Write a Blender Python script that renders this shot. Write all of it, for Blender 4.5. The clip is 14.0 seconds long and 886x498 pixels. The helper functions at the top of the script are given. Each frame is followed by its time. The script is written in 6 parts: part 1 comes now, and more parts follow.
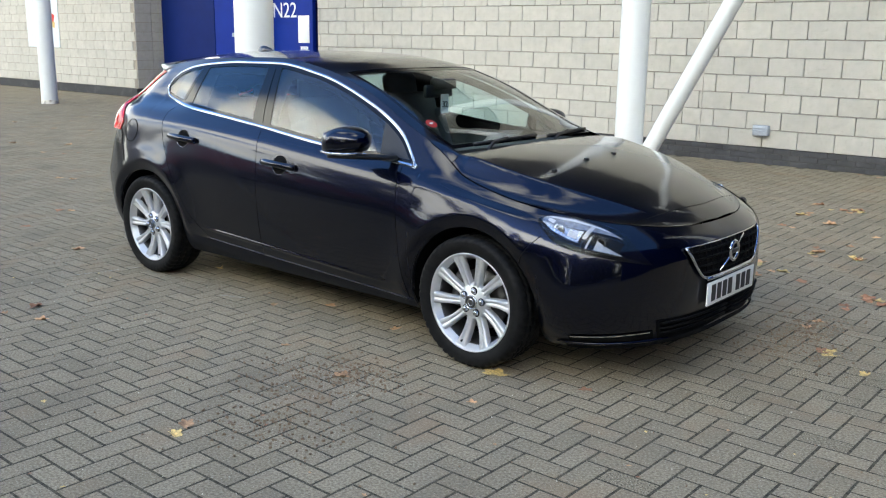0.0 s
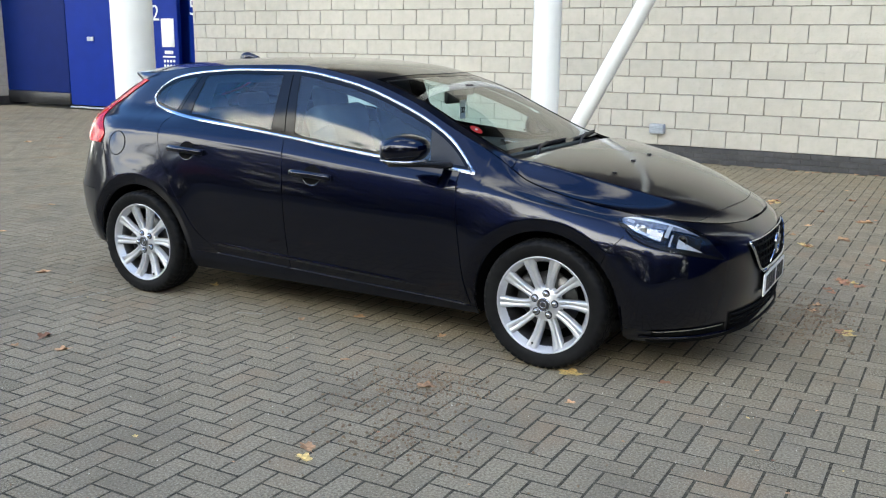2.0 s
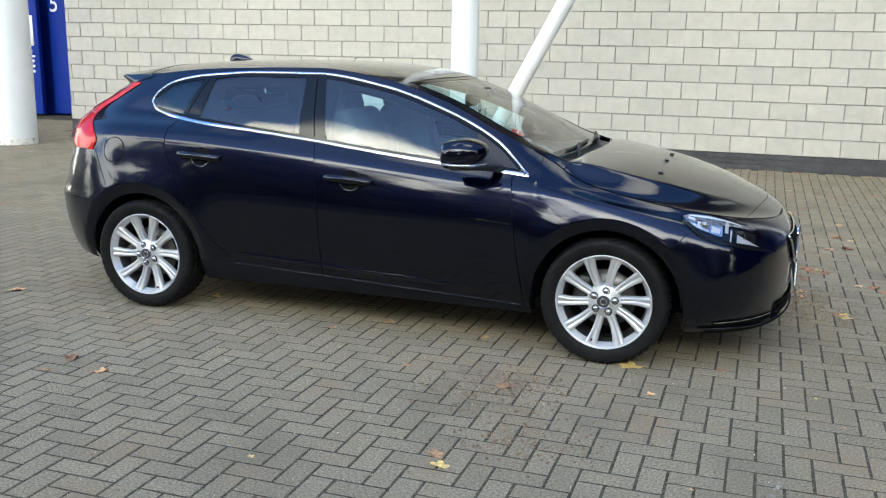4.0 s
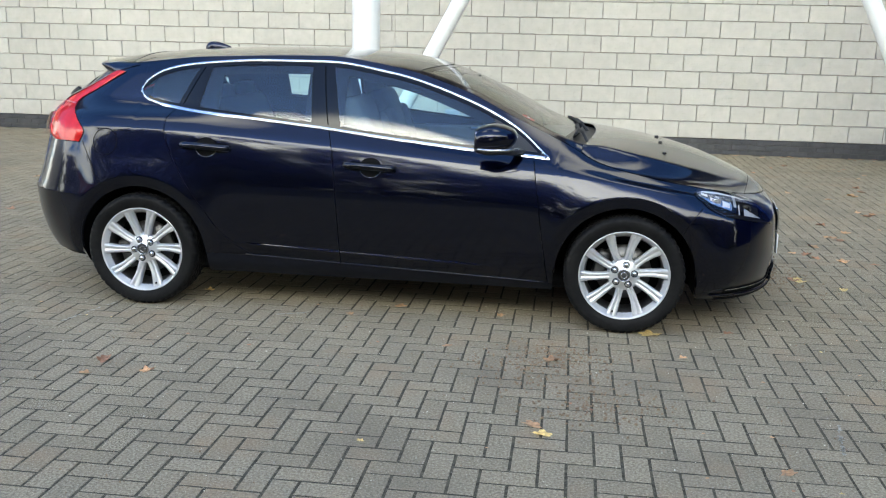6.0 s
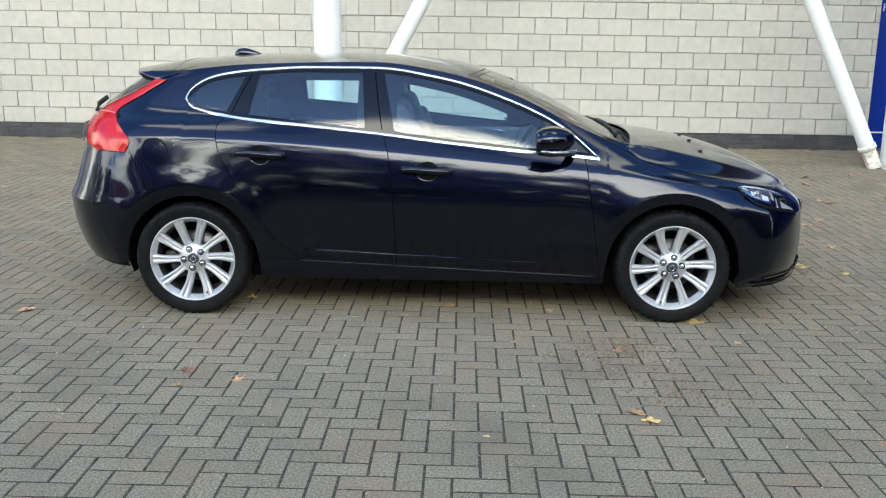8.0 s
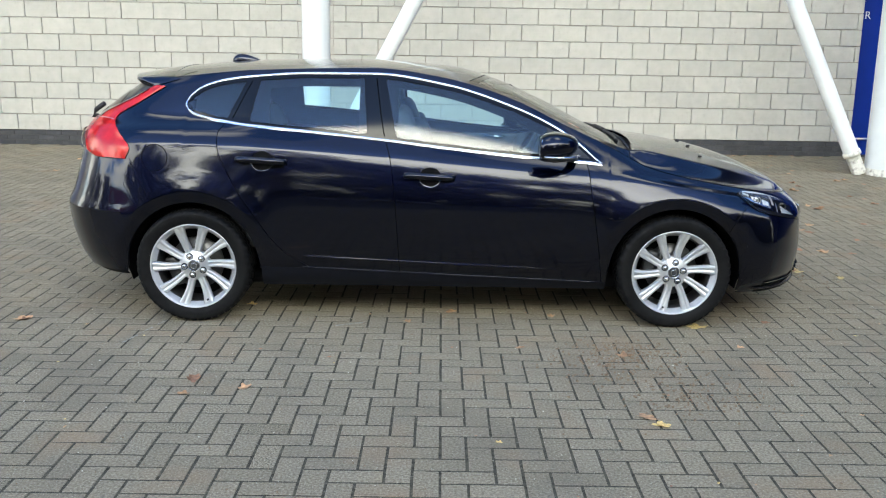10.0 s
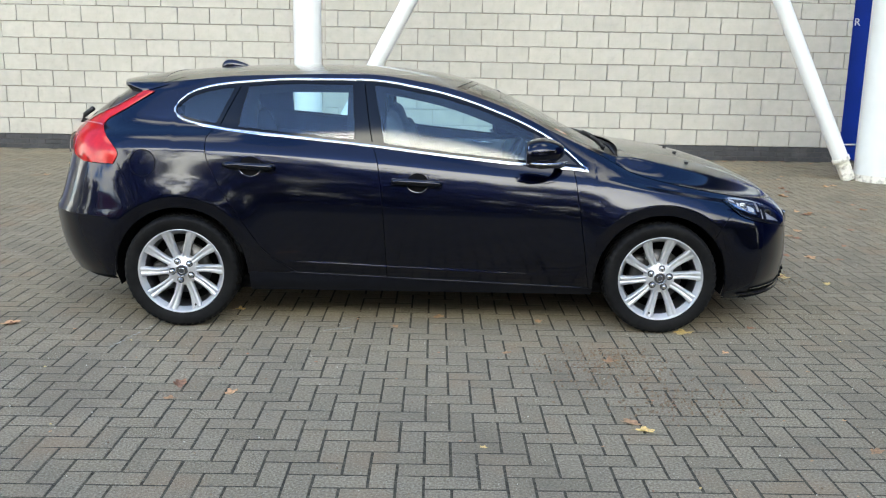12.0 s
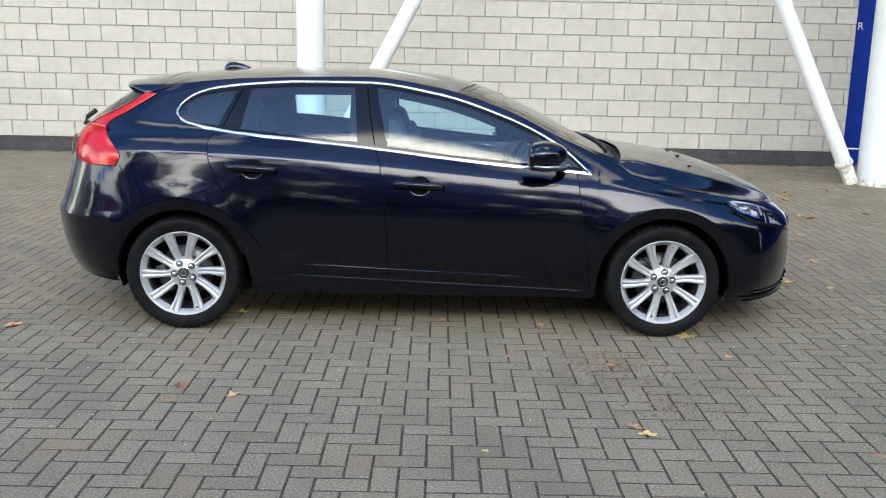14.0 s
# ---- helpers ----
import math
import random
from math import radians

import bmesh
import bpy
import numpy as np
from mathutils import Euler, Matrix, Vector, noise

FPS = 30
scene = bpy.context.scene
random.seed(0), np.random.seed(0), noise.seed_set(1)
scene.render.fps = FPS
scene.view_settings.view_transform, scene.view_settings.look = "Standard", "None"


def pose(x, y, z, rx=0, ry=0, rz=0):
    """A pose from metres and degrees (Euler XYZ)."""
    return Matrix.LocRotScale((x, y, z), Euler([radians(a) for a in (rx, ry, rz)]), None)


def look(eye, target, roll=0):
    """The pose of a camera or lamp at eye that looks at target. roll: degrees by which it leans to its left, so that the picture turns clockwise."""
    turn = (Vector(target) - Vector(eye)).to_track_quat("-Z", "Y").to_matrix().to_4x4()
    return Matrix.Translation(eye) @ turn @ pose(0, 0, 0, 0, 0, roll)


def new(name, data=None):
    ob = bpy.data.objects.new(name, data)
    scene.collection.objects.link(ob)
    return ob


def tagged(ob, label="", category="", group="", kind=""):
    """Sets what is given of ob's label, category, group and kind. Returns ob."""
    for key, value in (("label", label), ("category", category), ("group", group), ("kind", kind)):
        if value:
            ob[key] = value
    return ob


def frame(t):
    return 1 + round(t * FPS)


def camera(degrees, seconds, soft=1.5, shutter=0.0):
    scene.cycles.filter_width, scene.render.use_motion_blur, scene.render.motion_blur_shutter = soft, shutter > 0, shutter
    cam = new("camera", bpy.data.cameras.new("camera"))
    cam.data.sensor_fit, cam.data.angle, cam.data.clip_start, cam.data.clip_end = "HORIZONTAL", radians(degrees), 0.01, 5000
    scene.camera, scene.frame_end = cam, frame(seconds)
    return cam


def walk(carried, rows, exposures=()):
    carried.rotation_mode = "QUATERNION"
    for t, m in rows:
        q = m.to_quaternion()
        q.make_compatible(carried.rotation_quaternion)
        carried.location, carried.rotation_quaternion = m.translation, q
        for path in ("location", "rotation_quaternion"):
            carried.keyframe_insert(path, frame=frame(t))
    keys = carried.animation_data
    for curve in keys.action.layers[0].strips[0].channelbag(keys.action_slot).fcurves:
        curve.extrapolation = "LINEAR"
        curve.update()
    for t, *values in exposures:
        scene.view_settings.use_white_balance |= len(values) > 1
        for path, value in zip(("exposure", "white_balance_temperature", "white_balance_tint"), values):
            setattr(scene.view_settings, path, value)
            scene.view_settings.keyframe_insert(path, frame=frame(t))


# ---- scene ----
cam = camera(51.2, 14.0, soft=1.15)
PATH = [
    (0, (3.921, -4.131, 1.525), (2.659, -2.644, 1.079), 0.8),
    (0.5, (3.676, -4.288, 1.531), (2.474, -2.756, 1.075), 0.3),
    (1, (3.472, -4.485, 1.527), (2.354, -2.89, 1.074), -0.3),
    (1.5, (3.269, -4.704, 1.546), (2.234, -3.052, 1.096), -0.1),
    (2, (2.991, -4.789, 1.533), (2.031, -3.09, 1.096), 0.6),
    (2.5, (2.748, -4.896, 1.537), (1.879, -3.144, 1.117), 1.3),
    (3, (2.517, -5.114, 1.542), (1.75, -3.317, 1.114), 1.5),
    (3.5, (2.293, -5.216, 1.527), (1.585, -3.397, 1.092), 1.2),
    (3.7, (2.172, -5.23, 1.531), (1.491, -3.4, 1.098), 1.1),
    (5.8, (1.093, -5.609, 1.542), (0.805, -3.681, 1.091), 1.4),
    (6, (1.002, -5.647, 1.527), (0.744, -3.716, 1.075), 1.3),
    (6.5, (0.741, -5.787, 1.547), (0.553, -3.849, 1.092), 0.9),
    (7, (0.512, -5.806, 1.526), (0.367, -3.862, 1.082), 0.5),
    (7.5, (0.295, -5.833, 1.553), (0.211, -3.885, 1.108), 0.7),
    (7.7, (0.216, -5.843, 1.567), (0.156, -3.897, 1.11), 0.8),
    (10, (0.017, -5.839, 1.557), (0.026, -3.888, 1.116), 0.9),
    (10.5, (0.037, -5.853, 1.568), (0.04, -3.9, 1.134), 0.8),
    (11, (0.052, -5.86, 1.568), (0.062, -3.907, 1.14), 0.9),
    (11.5, (0.057, -5.86, 1.57), (0.077, -3.907, 1.14), 1.0),
    (12, (0.053, -5.858, 1.57), (0.075, -3.906, 1.138), 1.1),
    (12.5, (0.045, -5.852, 1.57), (0.055, -3.899, 1.138), 1.0),
    (13, (0.047, -5.849, 1.572), (0.05, -3.896, 1.143), 1.0),
    (13.5, (0.053, -5.849, 1.561), (0.064, -3.895, 1.137), 1.1),
    (14, (0.053, -5.849, 1.565), (0.07, -3.894, 1.14), 1.2),
]
GRADE = [(0, 1.58, 7180, 5.7), (1, 1.62, 7180, 5.7), (1.5, 1.64, 7180, 6.7), (2.5, 1.68, 7180, 5.1), (3.5, 1.71, 7180, 4.1), (6.5, 1.73, 7180, 4.1), (11.5, 1.70, 7180, 4.3), (12.5, 1.69, 7180, 6.5), (14, 1.70, 7180, 7.5)]
walk(cam, [(t, look(eye, target, roll)) for t, eye, target, roll in PATH], GRADE)

# ---- world, sun, exposure ----
world = bpy.data.worlds.new("sky")
scene.world = world
world.use_nodes = True
wn, wl = world.node_tree.nodes, world.node_tree.links
wn.clear()
sky = wn.new("ShaderNodeTexSky")
sky.sky_type, sky.sun_disc = "NISHITA", False
sky.sun_elevation, sky.sun_rotation = radians(33), radians(186)
sky.dust_density, sky.ozone_density = 0.05, 4.5
tc, sep = wn.new("ShaderNodeTexCoord"), wn.new("ShaderNodeSeparateXYZ")
wl.new(tc.outputs["Generated"], sep.inputs[0])
lift = wn.new("ShaderNodeMath")
lift.operation, lift.inputs[1].default_value = "ADD", 0.22
wl.new(sep.outputs["Z"], lift.inputs[0])
flat = wn.new("ShaderNodeVectorMath")
flat.operation = "DIVIDE"
wl.new(tc.outputs["Generated"], flat.inputs[0])
wl.new(lift.outputs[0], flat.inputs[1])
cloud_noise = wn.new("ShaderNodeTexNoise")
cloud_noise.inputs["Scale"].default_value, cloud_noise.inputs["Detail"].default_value = 1.7, 8.0
cloud_noise.inputs["Roughness"].default_value, cloud_noise.inputs["Distortion"].default_value = 0.55, 0.35
wl.new(flat.outputs[0], cloud_noise.inputs["Vector"])
bank = wn.new("ShaderNodeMapRange")            # thicker cloud low down, more blue overhead
bank.inputs["From Min"].default_value, bank.inputs["From Max"].default_value = 0.62, 0.73
bank.inputs["To Min"].default_value, bank.inputs["To Max"].default_value = 0.095, -0.26
dense = wn.new("ShaderNodeMath")
dense.operation = "ADD"
wl.new(cloud_noise.outputs["Fac"], dense.inputs[0])
wl.new(bank.outputs[0], dense.inputs[1])
cover = wn.new("ShaderNodeValToRGB")
cover.color_ramp.elements[0].position, cover.color_ramp.elements[1].position = 0.43, 0.59
high = wn.new("ShaderNodeMapRange")            # a second field of cloud overhead
high.inputs["From Min"].default_value, high.inputs["From Max"].default_value = 0.84, 0.95
high.inputs["To Min"].default_value, high.inputs["To Max"].default_value = 0.0, 0.28
wl.new(sep.outputs["Z"], high.inputs["Value"])
both = wn.new("ShaderNodeMath")
both.operation = "ADD"
wl.new(dense.outputs[0], both.inputs[0])
wl.new(high.outputs[0], both.inputs[1])
square = wn.new("ShaderNodeMath")
square.operation = "MULTIPLY"
wl.new(sep.outputs["X"], square.inputs[0])
wl.new(sep.outputs["X"], square.inputs[1])
aside = wn.new("ShaderNodeMath")              # the bank of cloud lies lower along the street
aside.operation, aside.inputs[1].default_value = "MULTIPLY_ADD", 0.36
wl.new(square.outputs[0], aside.inputs[0])
wl.new(sep.outputs["Z"], aside.inputs[2])
wl.new(aside.outputs[0], bank.inputs["Value"])
wl.new(both.outputs[0], cover.inputs["Fac"])
shade = wn.new("ShaderNodeValToRGB")
shade.color_ramp.elements[0].position, shade.color_ramp.elements[1].position = 0.40, 0.80
shade.color_ramp.elements[0].color, shade.color_ramp.elements[1].color = (16.9, 17.4, 17.3, 1), (5.25, 5.5, 5.65, 1)
wl.new(cloud_noise.outputs["Fac"], shade.inputs["Fac"])
sun_way = wn.new("ShaderNodeVectorMath")      # cloud glows round the hidden sun
sun_way.operation = "DOT_PRODUCT"
sun_way.inputs[1].default_value = Vector((-2, -20, 13)).normalized()
wl.new(tc.outputs["Generated"], sun_way.inputs[0])
glow = wn.new("ShaderNodeMath")
glow.operation = "MULTIPLY_ADD"
glow.inputs[1].default_value, glow.inputs[2].default_value = 5.0, -5.0
wl.new(sun_way.outputs["Value"], glow.inputs[0])
glow_e = wn.new("ShaderNodeMath")
glow_e.operation = "EXPONENT"
wl.new(glow.outputs[0], glow_e.inputs[0])
gain = wn.new("ShaderNodeMath")
gain.operation = "MULTIPLY_ADD"
gain.inputs[1].default_value, gain.inputs[2].default_value = 1.7, 1.0
wl.new(glow_e.outputs[0], gain.inputs[0])
lit = wn.new("ShaderNodeVectorMath")
lit.operation = "SCALE"
wl.new(shade.outputs["Color"], lit.inputs[0])
wl.new(gain.outputs[0], lit.inputs["Scale"])
blend = wn.new("ShaderNodeMix")
blend.data_type = "RGBA"
wl.new(cover.outputs["Color"], blend.inputs["Factor"])
clear = wn.new("ShaderNodeVectorMath")
clear.operation, clear.inputs[1].default_value = "MULTIPLY", (0.85, 1.16, 1.50)
wl.new(sky.outputs["Color"], clear.inputs[0])
wl.new(clear.outputs[0], blend.inputs["A"])
wl.new(lit.outputs[0], blend.inputs["B"])
bg, wout = wn.new("ShaderNodeBackground"), wn.new("ShaderNodeOutputWorld")
bg.inputs["Strength"].default_value = 0.118
wl.new(blend.outputs["Result"], bg.inputs["Color"])
wl.new(bg.outputs[0], wout.inputs[0])

sun = new("sun", bpy.data.lights.new("sun", "SUN"))
sun.data.energy, sun.data.angle, sun.data.color = 0.15, radians(90), (1.0, 0.985, 0.96)
sun.matrix_world = look((-2, -20, 13), (0, 0, 0))


# ---- small helpers ----
def pchip(xs, ys):
    """A smooth curve through the control points that never overshoots."""
    n = len(xs)
    h = [xs[i + 1] - xs[i] for i in range(n - 1)]
    d = [(ys[i + 1] - ys[i]) / h[i] for i in range(n - 1)]
    m = [d[0]] + [0.0] * (n - 2) + [d[-1]]
    for i in range(1, n - 1):
        if d[i - 1] * d[i] > 0:
            w1, w2 = 2 * h[i] + h[i - 1], h[i] + 2 * h[i - 1]
            m[i] = (w1 + w2) / (w1 / d[i - 1] + w2 / d[i])

    def at(x):
        if x <= xs[0]:
            return ys[0]
        if x >= xs[-1]:
            return ys[-1]
        i = 0
        while x > xs[i + 1]:
            i += 1
        s = (x - xs[i]) / h[i]
        return ((1 + 2 * s) * (1 - s) ** 2 * ys[i] + s * (1 - s) ** 2 * h[i] * m[i]
                + s * s * (3 - 2 * s) * ys[i + 1] + s * s * (s - 1) * h[i] * m[i + 1])
    return at


def lerp(a, b, s):
    return a + (b - a) * s


def finish(bm, name, smooth=True):
    me = bpy.data.meshes.new(name)
    bm.normal_update()
    bm.to_mesh(me)
    bm.free()
    if smooth:
        me.shade_smooth()
    return me


def part(name, bm, material, parent, label="", smooth=True):
    """One mesh object, under a thing or a part, or at top level."""
    me = finish(bm, name, smooth) if isinstance(bm, bmesh.types.BMesh) else bm
    if not me.materials:
        me.materials.append(material)
    ob = new(name, me)
    if parent is not None:
        ob.parent = parent
    if label:
        ob["label"] = label
    return ob


def thing(name, label, category, group="", kind="", at=(0, 0, 0)):
    ob = new(name)
    ob.location = at
    ob.empty_display_size = 0.1
    return tagged(ob, label, category, group, kind)


def box(bm, c, s, bevel=0.0, seg=1, m=None):
    """A box of size s round c, bevelled, optionally turned by m about its centre."""
    r = bmesh.ops.create_cube(bm, size=1.0)
    vs = r["verts"]
    for v in vs:
        v.co = Vector((v.co.x * s[0], v.co.y * s[1], v.co.z * s[2]))
    if bevel > 0:
        es = list({e for v in vs for e in v.link_edges})
        out = bmesh.ops.bevel(bm, geom=es, offset=bevel, segments=seg, profile=0.5, affect="EDGES", clamp_overlap=True)
        vs = list({v for f in out["faces"] for v in f.verts} | {v for v in vs if v.is_valid})
    t = Matrix.Translation(c) @ (m if m is not None else Matrix())
    for v in vs:
        v.co = t @ v.co
    return vs


def lathe(bm, profile, seg=48, axis="y", close=False):
    """A profile of (radius, height) turned about an axis through the origin."""
    rings = []
    for r, h in profile:
        ring = []
        for k in range(seg):
            a = 2 * math.pi * k / seg
            p = {"y": (r * math.cos(a), h, r * math.sin(a)), "z": (r * math.cos(a), r * math.sin(a), h)}[axis]
            ring.append(bm.verts.new(p))
        rings.append(ring)
    for a, b in zip(rings, rings[1:] + ([rings[0]] if close else [])):
        for k in range(seg):
            bm.faces.new((a[k], a[(k + 1) % seg], b[(k + 1) % seg], b[k]))
    return rings


def tube(bm, points, radius, seg=8, flat_scale=1.0, caps=True):
    """A round bar along points."""
    pts = [Vector(p) for p in points]
    rings = []
    for i, p in enumerate(pts):
        d = (pts[min(i + 1, len(pts) - 1)] - pts[max(i - 1, 0)]).normalized()
        up = Vector((0, 0, 1)) if abs(d.z) < 0.9 else Vector((0, 1, 0))
        a = d.cross(up).normalized()
        b = a.cross(d).normalized()
        rings.append([bm.verts.new(p + (a * math.cos(2 * math.pi * k / seg) + b * flat_scale * math.sin(2 * math.pi * k / seg)) * radius) for k in range(seg)])
    for r, s in zip(rings, rings[1:]):
        for k in range(seg):
            bm.faces.new((r[k], r[(k + 1) % seg], s[(k + 1) % seg], s[k]))
    if caps:
        bm.faces.new(rings[0][::-1])
        bm.faces.new(rings[-1])
    bmesh.ops.recalc_face_normals(bm, faces=bm.faces[:])


# ---- materials ----
def material(name, color, rough=0.6, metal=0.0, vary=0.0, scale=20.0, bump=0.0, bump_scale=150.0, coat=0.0, random_piece=0.0, island=0.0, stain=0.0, stain_scale=1.5, stain_color=(0.1, 0.09, 0.08), spec=0.5, speck=0.0, speck_scale=260.0, speck_color=(0.5, 0.47, 0.40), wash=0.0, wash_scale=2.0, wash_color=(0.3, 0.2, 0.12)):
    mt = bpy.data.materials.new(name)
    mt.use_nodes = True
    nt = mt.node_tree
    p = nt.nodes["Principled BSDF"]
    p.inputs["Base Color"].default_value = (*color, 1)
    p.inputs["Roughness"].default_value, p.inputs["Metallic"].default_value = rough, metal
    p.inputs["Specular IOR Level"].default_value = spec
    p.inputs["Coat Weight"].default_value, p.inputs["Coat Roughness"].default_value = coat, 0.055
    p.inputs["Coat IOR"].default_value = 1.46
    geo = nt.nodes.new("ShaderNodeNewGeometry")

    def noise_at(s, detail=6.0):
        n = nt.nodes.new("ShaderNodeTexNoise")
        n.inputs["Scale"].default_value, n.inputs["Detail"].default_value = s, detail
        nt.links.new(geo.outputs["Position"], n.inputs["Vector"])
        return n

    def scaled(source, amount):
        """1 - amount to 1 + amount from a value of 0 to 1."""
        r = nt.nodes.new("ShaderNodeMapRange")
        r.inputs["To Min"].default_value, r.inputs["To Max"].default_value = 1 - amount, 1 + amount
        nt.links.new(source, r.inputs["Value"])
        return r.outputs[0]

    factors = []
    if vary:
        n = noise_at(scale)
        r = nt.nodes.new("ShaderNodeMapRange")
        r.inputs["From Min"].default_value, r.inputs["From Max"].default_value = 0.3, 0.7
        nt.links.new(n.outputs["Fac"], r.inputs["Value"])
        factors.append(scaled(r.outputs[0], vary))
    if random_piece:
        oi = nt.nodes.new("ShaderNodeObjectInfo")
        factors.append(scaled(oi.outputs["Random"], random_piece))
    if island:
        factors.append(scaled(geo.outputs["Random Per Island"], island))
    color_out = None
    if factors:
        total = factors[0]
        for f in factors[1:]:
            mm = nt.nodes.new("ShaderNodeMath")
            mm.operation = "MULTIPLY"
            nt.links.new(total, mm.inputs[0])
            nt.links.new(f, mm.inputs[1])
            total = mm.outputs[0]
        v = nt.nodes.new("ShaderNodeVectorMath")
        v.operation = "SCALE"
        v.inputs[0].default_value = color
        nt.links.new(total, v.inputs["Scale"])
        color_out = v.outputs[0]
    for amount, size, tint, low, high in ((stain, stain_scale, stain_color, 0.5, 0.75), (wash, wash_scale, wash_color, 0.55, 0.70)):
        if not amount:
            continue
        n = noise_at(size, 8.0)
        r = nt.nodes.new("ShaderNodeMapRange")
        r.inputs["From Min"].default_value, r.inputs["From Max"].default_value = low, high
        r.inputs["To Max"].default_value = amount
        nt.links.new(n.outputs["Fac"], r.inputs["Value"])
        mx = nt.nodes.new("ShaderNodeMix")
        mx.data_type = "RGBA"
        nt.links.new(r.outputs[0], mx.inputs["Factor"])
        if color_out is not None:
            nt.links.new(color_out, mx.inputs["A"])
        else:
            mx.inputs["A"].default_value = (*color, 1)
        mx.inputs["B"].default_value = (*tint, 1)
        color_out = mx.outputs["Result"]
    if speck:                                  # light grit in the face
        n = noise_at(speck_scale, 2.0)
        r = nt.nodes.new("ShaderNodeMapRange")
        r.inputs["From Min"].default_value, r.inputs["From Max"].default_value = 0.62, 0.74
        r.inputs["To Max"].default_value = speck
        nt.links.new(n.outputs["Fac"], r.inputs["Value"])
        mx = nt.nodes.new("ShaderNodeMix")
        mx.data_type = "RGBA"
        nt.links.new(r.outputs[0], mx.inputs["Factor"])
        if color_out is not None:
            nt.links.new(color_out, mx.inputs["A"])
        else:
            mx.inputs["A"].default_value = (*color, 1)
        mx.inputs["B"].default_value = (*speck_color, 1)
        color_out = mx.outputs["Result"]
    if color_out is not None:
        nt.links.new(color_out, p.inputs["Base Color"])
    if bump:
        n = noise_at(bump_scale, 5.0)
        b = nt.nodes.new("ShaderNodeBump")
        b.inputs["Strength"].default_value, b.inputs["Distance"].default_value = bump, 0.01
        nt.links.new(n.outputs["Fac"], b.inputs["Height"])
        nt.links.new(b.outputs[0], p.inputs["Normal"])
    return mt


def glass(name, tint, gloss_rough=0.0, ior=1.5):
    """Thin glass: a tinted clear sheet with a mirror-like gloss by Fresnel."""
    mt = bpy.data.materials.new(name)
    mt.use_nodes = True
    nt = mt.node_tree
    nt.nodes.clear()
    o, mix = nt.nodes.new("ShaderNodeOutputMaterial"), nt.nodes.new("ShaderNodeMixShader")
    tr, gl, fr = nt.nodes.new("ShaderNodeBsdfTransparent"), nt.nodes.new("ShaderNodeBsdfGlossy"), nt.nodes.new("ShaderNodeLayerWeight")
    tr.inputs["Color"].default_value = (*tint, 1)
    gl.inputs["Roughness"].default_value = gloss_rough
    r0 = ((ior - 1) / (ior + 1)) ** 2
    steep, face, twice, plus, both = (nt.nodes.new("ShaderNodeMath") for _ in range(5))   # both faces of the sheet mirror
    steep.operation, face.operation, twice.operation, plus.operation, both.operation = "POWER", "MULTIPLY_ADD", "MULTIPLY", "ADD", "DIVIDE"
    steep.inputs[1].default_value = 5.0
    face.inputs[1].default_value, face.inputs[2].default_value = 1 - r0, r0
    twice.inputs[1].default_value, plus.inputs[1].default_value = 2.0, 1.0
    nt.links.new(fr.outputs["Facing"], steep.inputs[0])
    nt.links.new(steep.outputs[0], face.inputs[0])
    nt.links.new(face.outputs[0], twice.inputs[0])
    nt.links.new(face.outputs[0], plus.inputs[0])
    nt.links.new(twice.outputs[0], both.inputs[0])
    nt.links.new(plus.outputs[0], both.inputs[1])
    nt.links.new(both.outputs[0], mix.inputs[0])
    nt.links.new(tr.outputs[0], mix.inputs[1])
    nt.links.new(gl.outputs[0], mix.inputs[2])
    nt.links.new(mix.outputs[0], o.inputs[0])
    return mt


PAINT = material("navy_paint", (0.0021, 0.0035, 0.0148), 0.34, 1.0, coat=1.0, vary=0.08, scale=900, stain=0.03, stain_scale=6, stain_color=(0.015, 0.015, 0.016))
nt = PAINT.node_tree                          # faint orange peel in the clear coat
peel, dent = nt.nodes.new("ShaderNodeTexNoise"), nt.nodes.new("ShaderNodeBump")
peel.inputs["Scale"].default_value, peel.inputs["Detail"].default_value = 130.0, 2.0
dent.inputs["Strength"].default_value, dent.inputs["Distance"].default_value = 0.015, 0.004
nt.links.new(nt.nodes["Geometry"].outputs["Position"], peel.inputs["Vector"])
nt.links.new(peel.outputs["Fac"], dent.inputs["Height"])
nt.links.new(dent.outputs[0], nt.nodes["Principled BSDF"].inputs["Coat Normal"])
GLOSS_BLACK = material("gloss_black", (0.003, 0.003, 0.004), 0.10, vary=0.1, scale=40, spec=0.28)
TRIM = material("black_trim", (0.008, 0.008, 0.009), 0.5, vary=0.15, scale=60, bump=0.05, bump_scale=900)
SILL = material("dark_sill", (0.006, 0.007, 0.011), 0.45, vary=0.15, scale=20, spec=0.15)
SEAL = material("rubber_seal", (0.0045, 0.0045, 0.005), 0.8, vary=0.1, spec=0.08)
RUBBER = material("tyre_rubber", (0.0060, 0.0060, 0.0066), 0.6, vary=0.3, scale=30, spec=0.14, stain=0.10, stain_scale=9, stain_color=(0.05, 0.048, 0.045), bump=0.08, bump_scale=500)
CHROME = material("chrome", (0.52, 0.54, 0.58), 0.07, 1.0, vary=0.04, scale=30)
SATIN = material("satin_bright_trim", (0.60, 0.64, 0.70), 0.24, 1.0, vary=0.05, scale=30)
ALLOY = material("silver_alloy", (0.52, 0.53, 0.55), 0.28, 0.45, vary=0.05, scale=25, coat=0.3)
ALLOY_DARK = material("dull_alloy", (0.055, 0.055, 0.058), 0.5, 0.6, vary=0.2, scale=30)
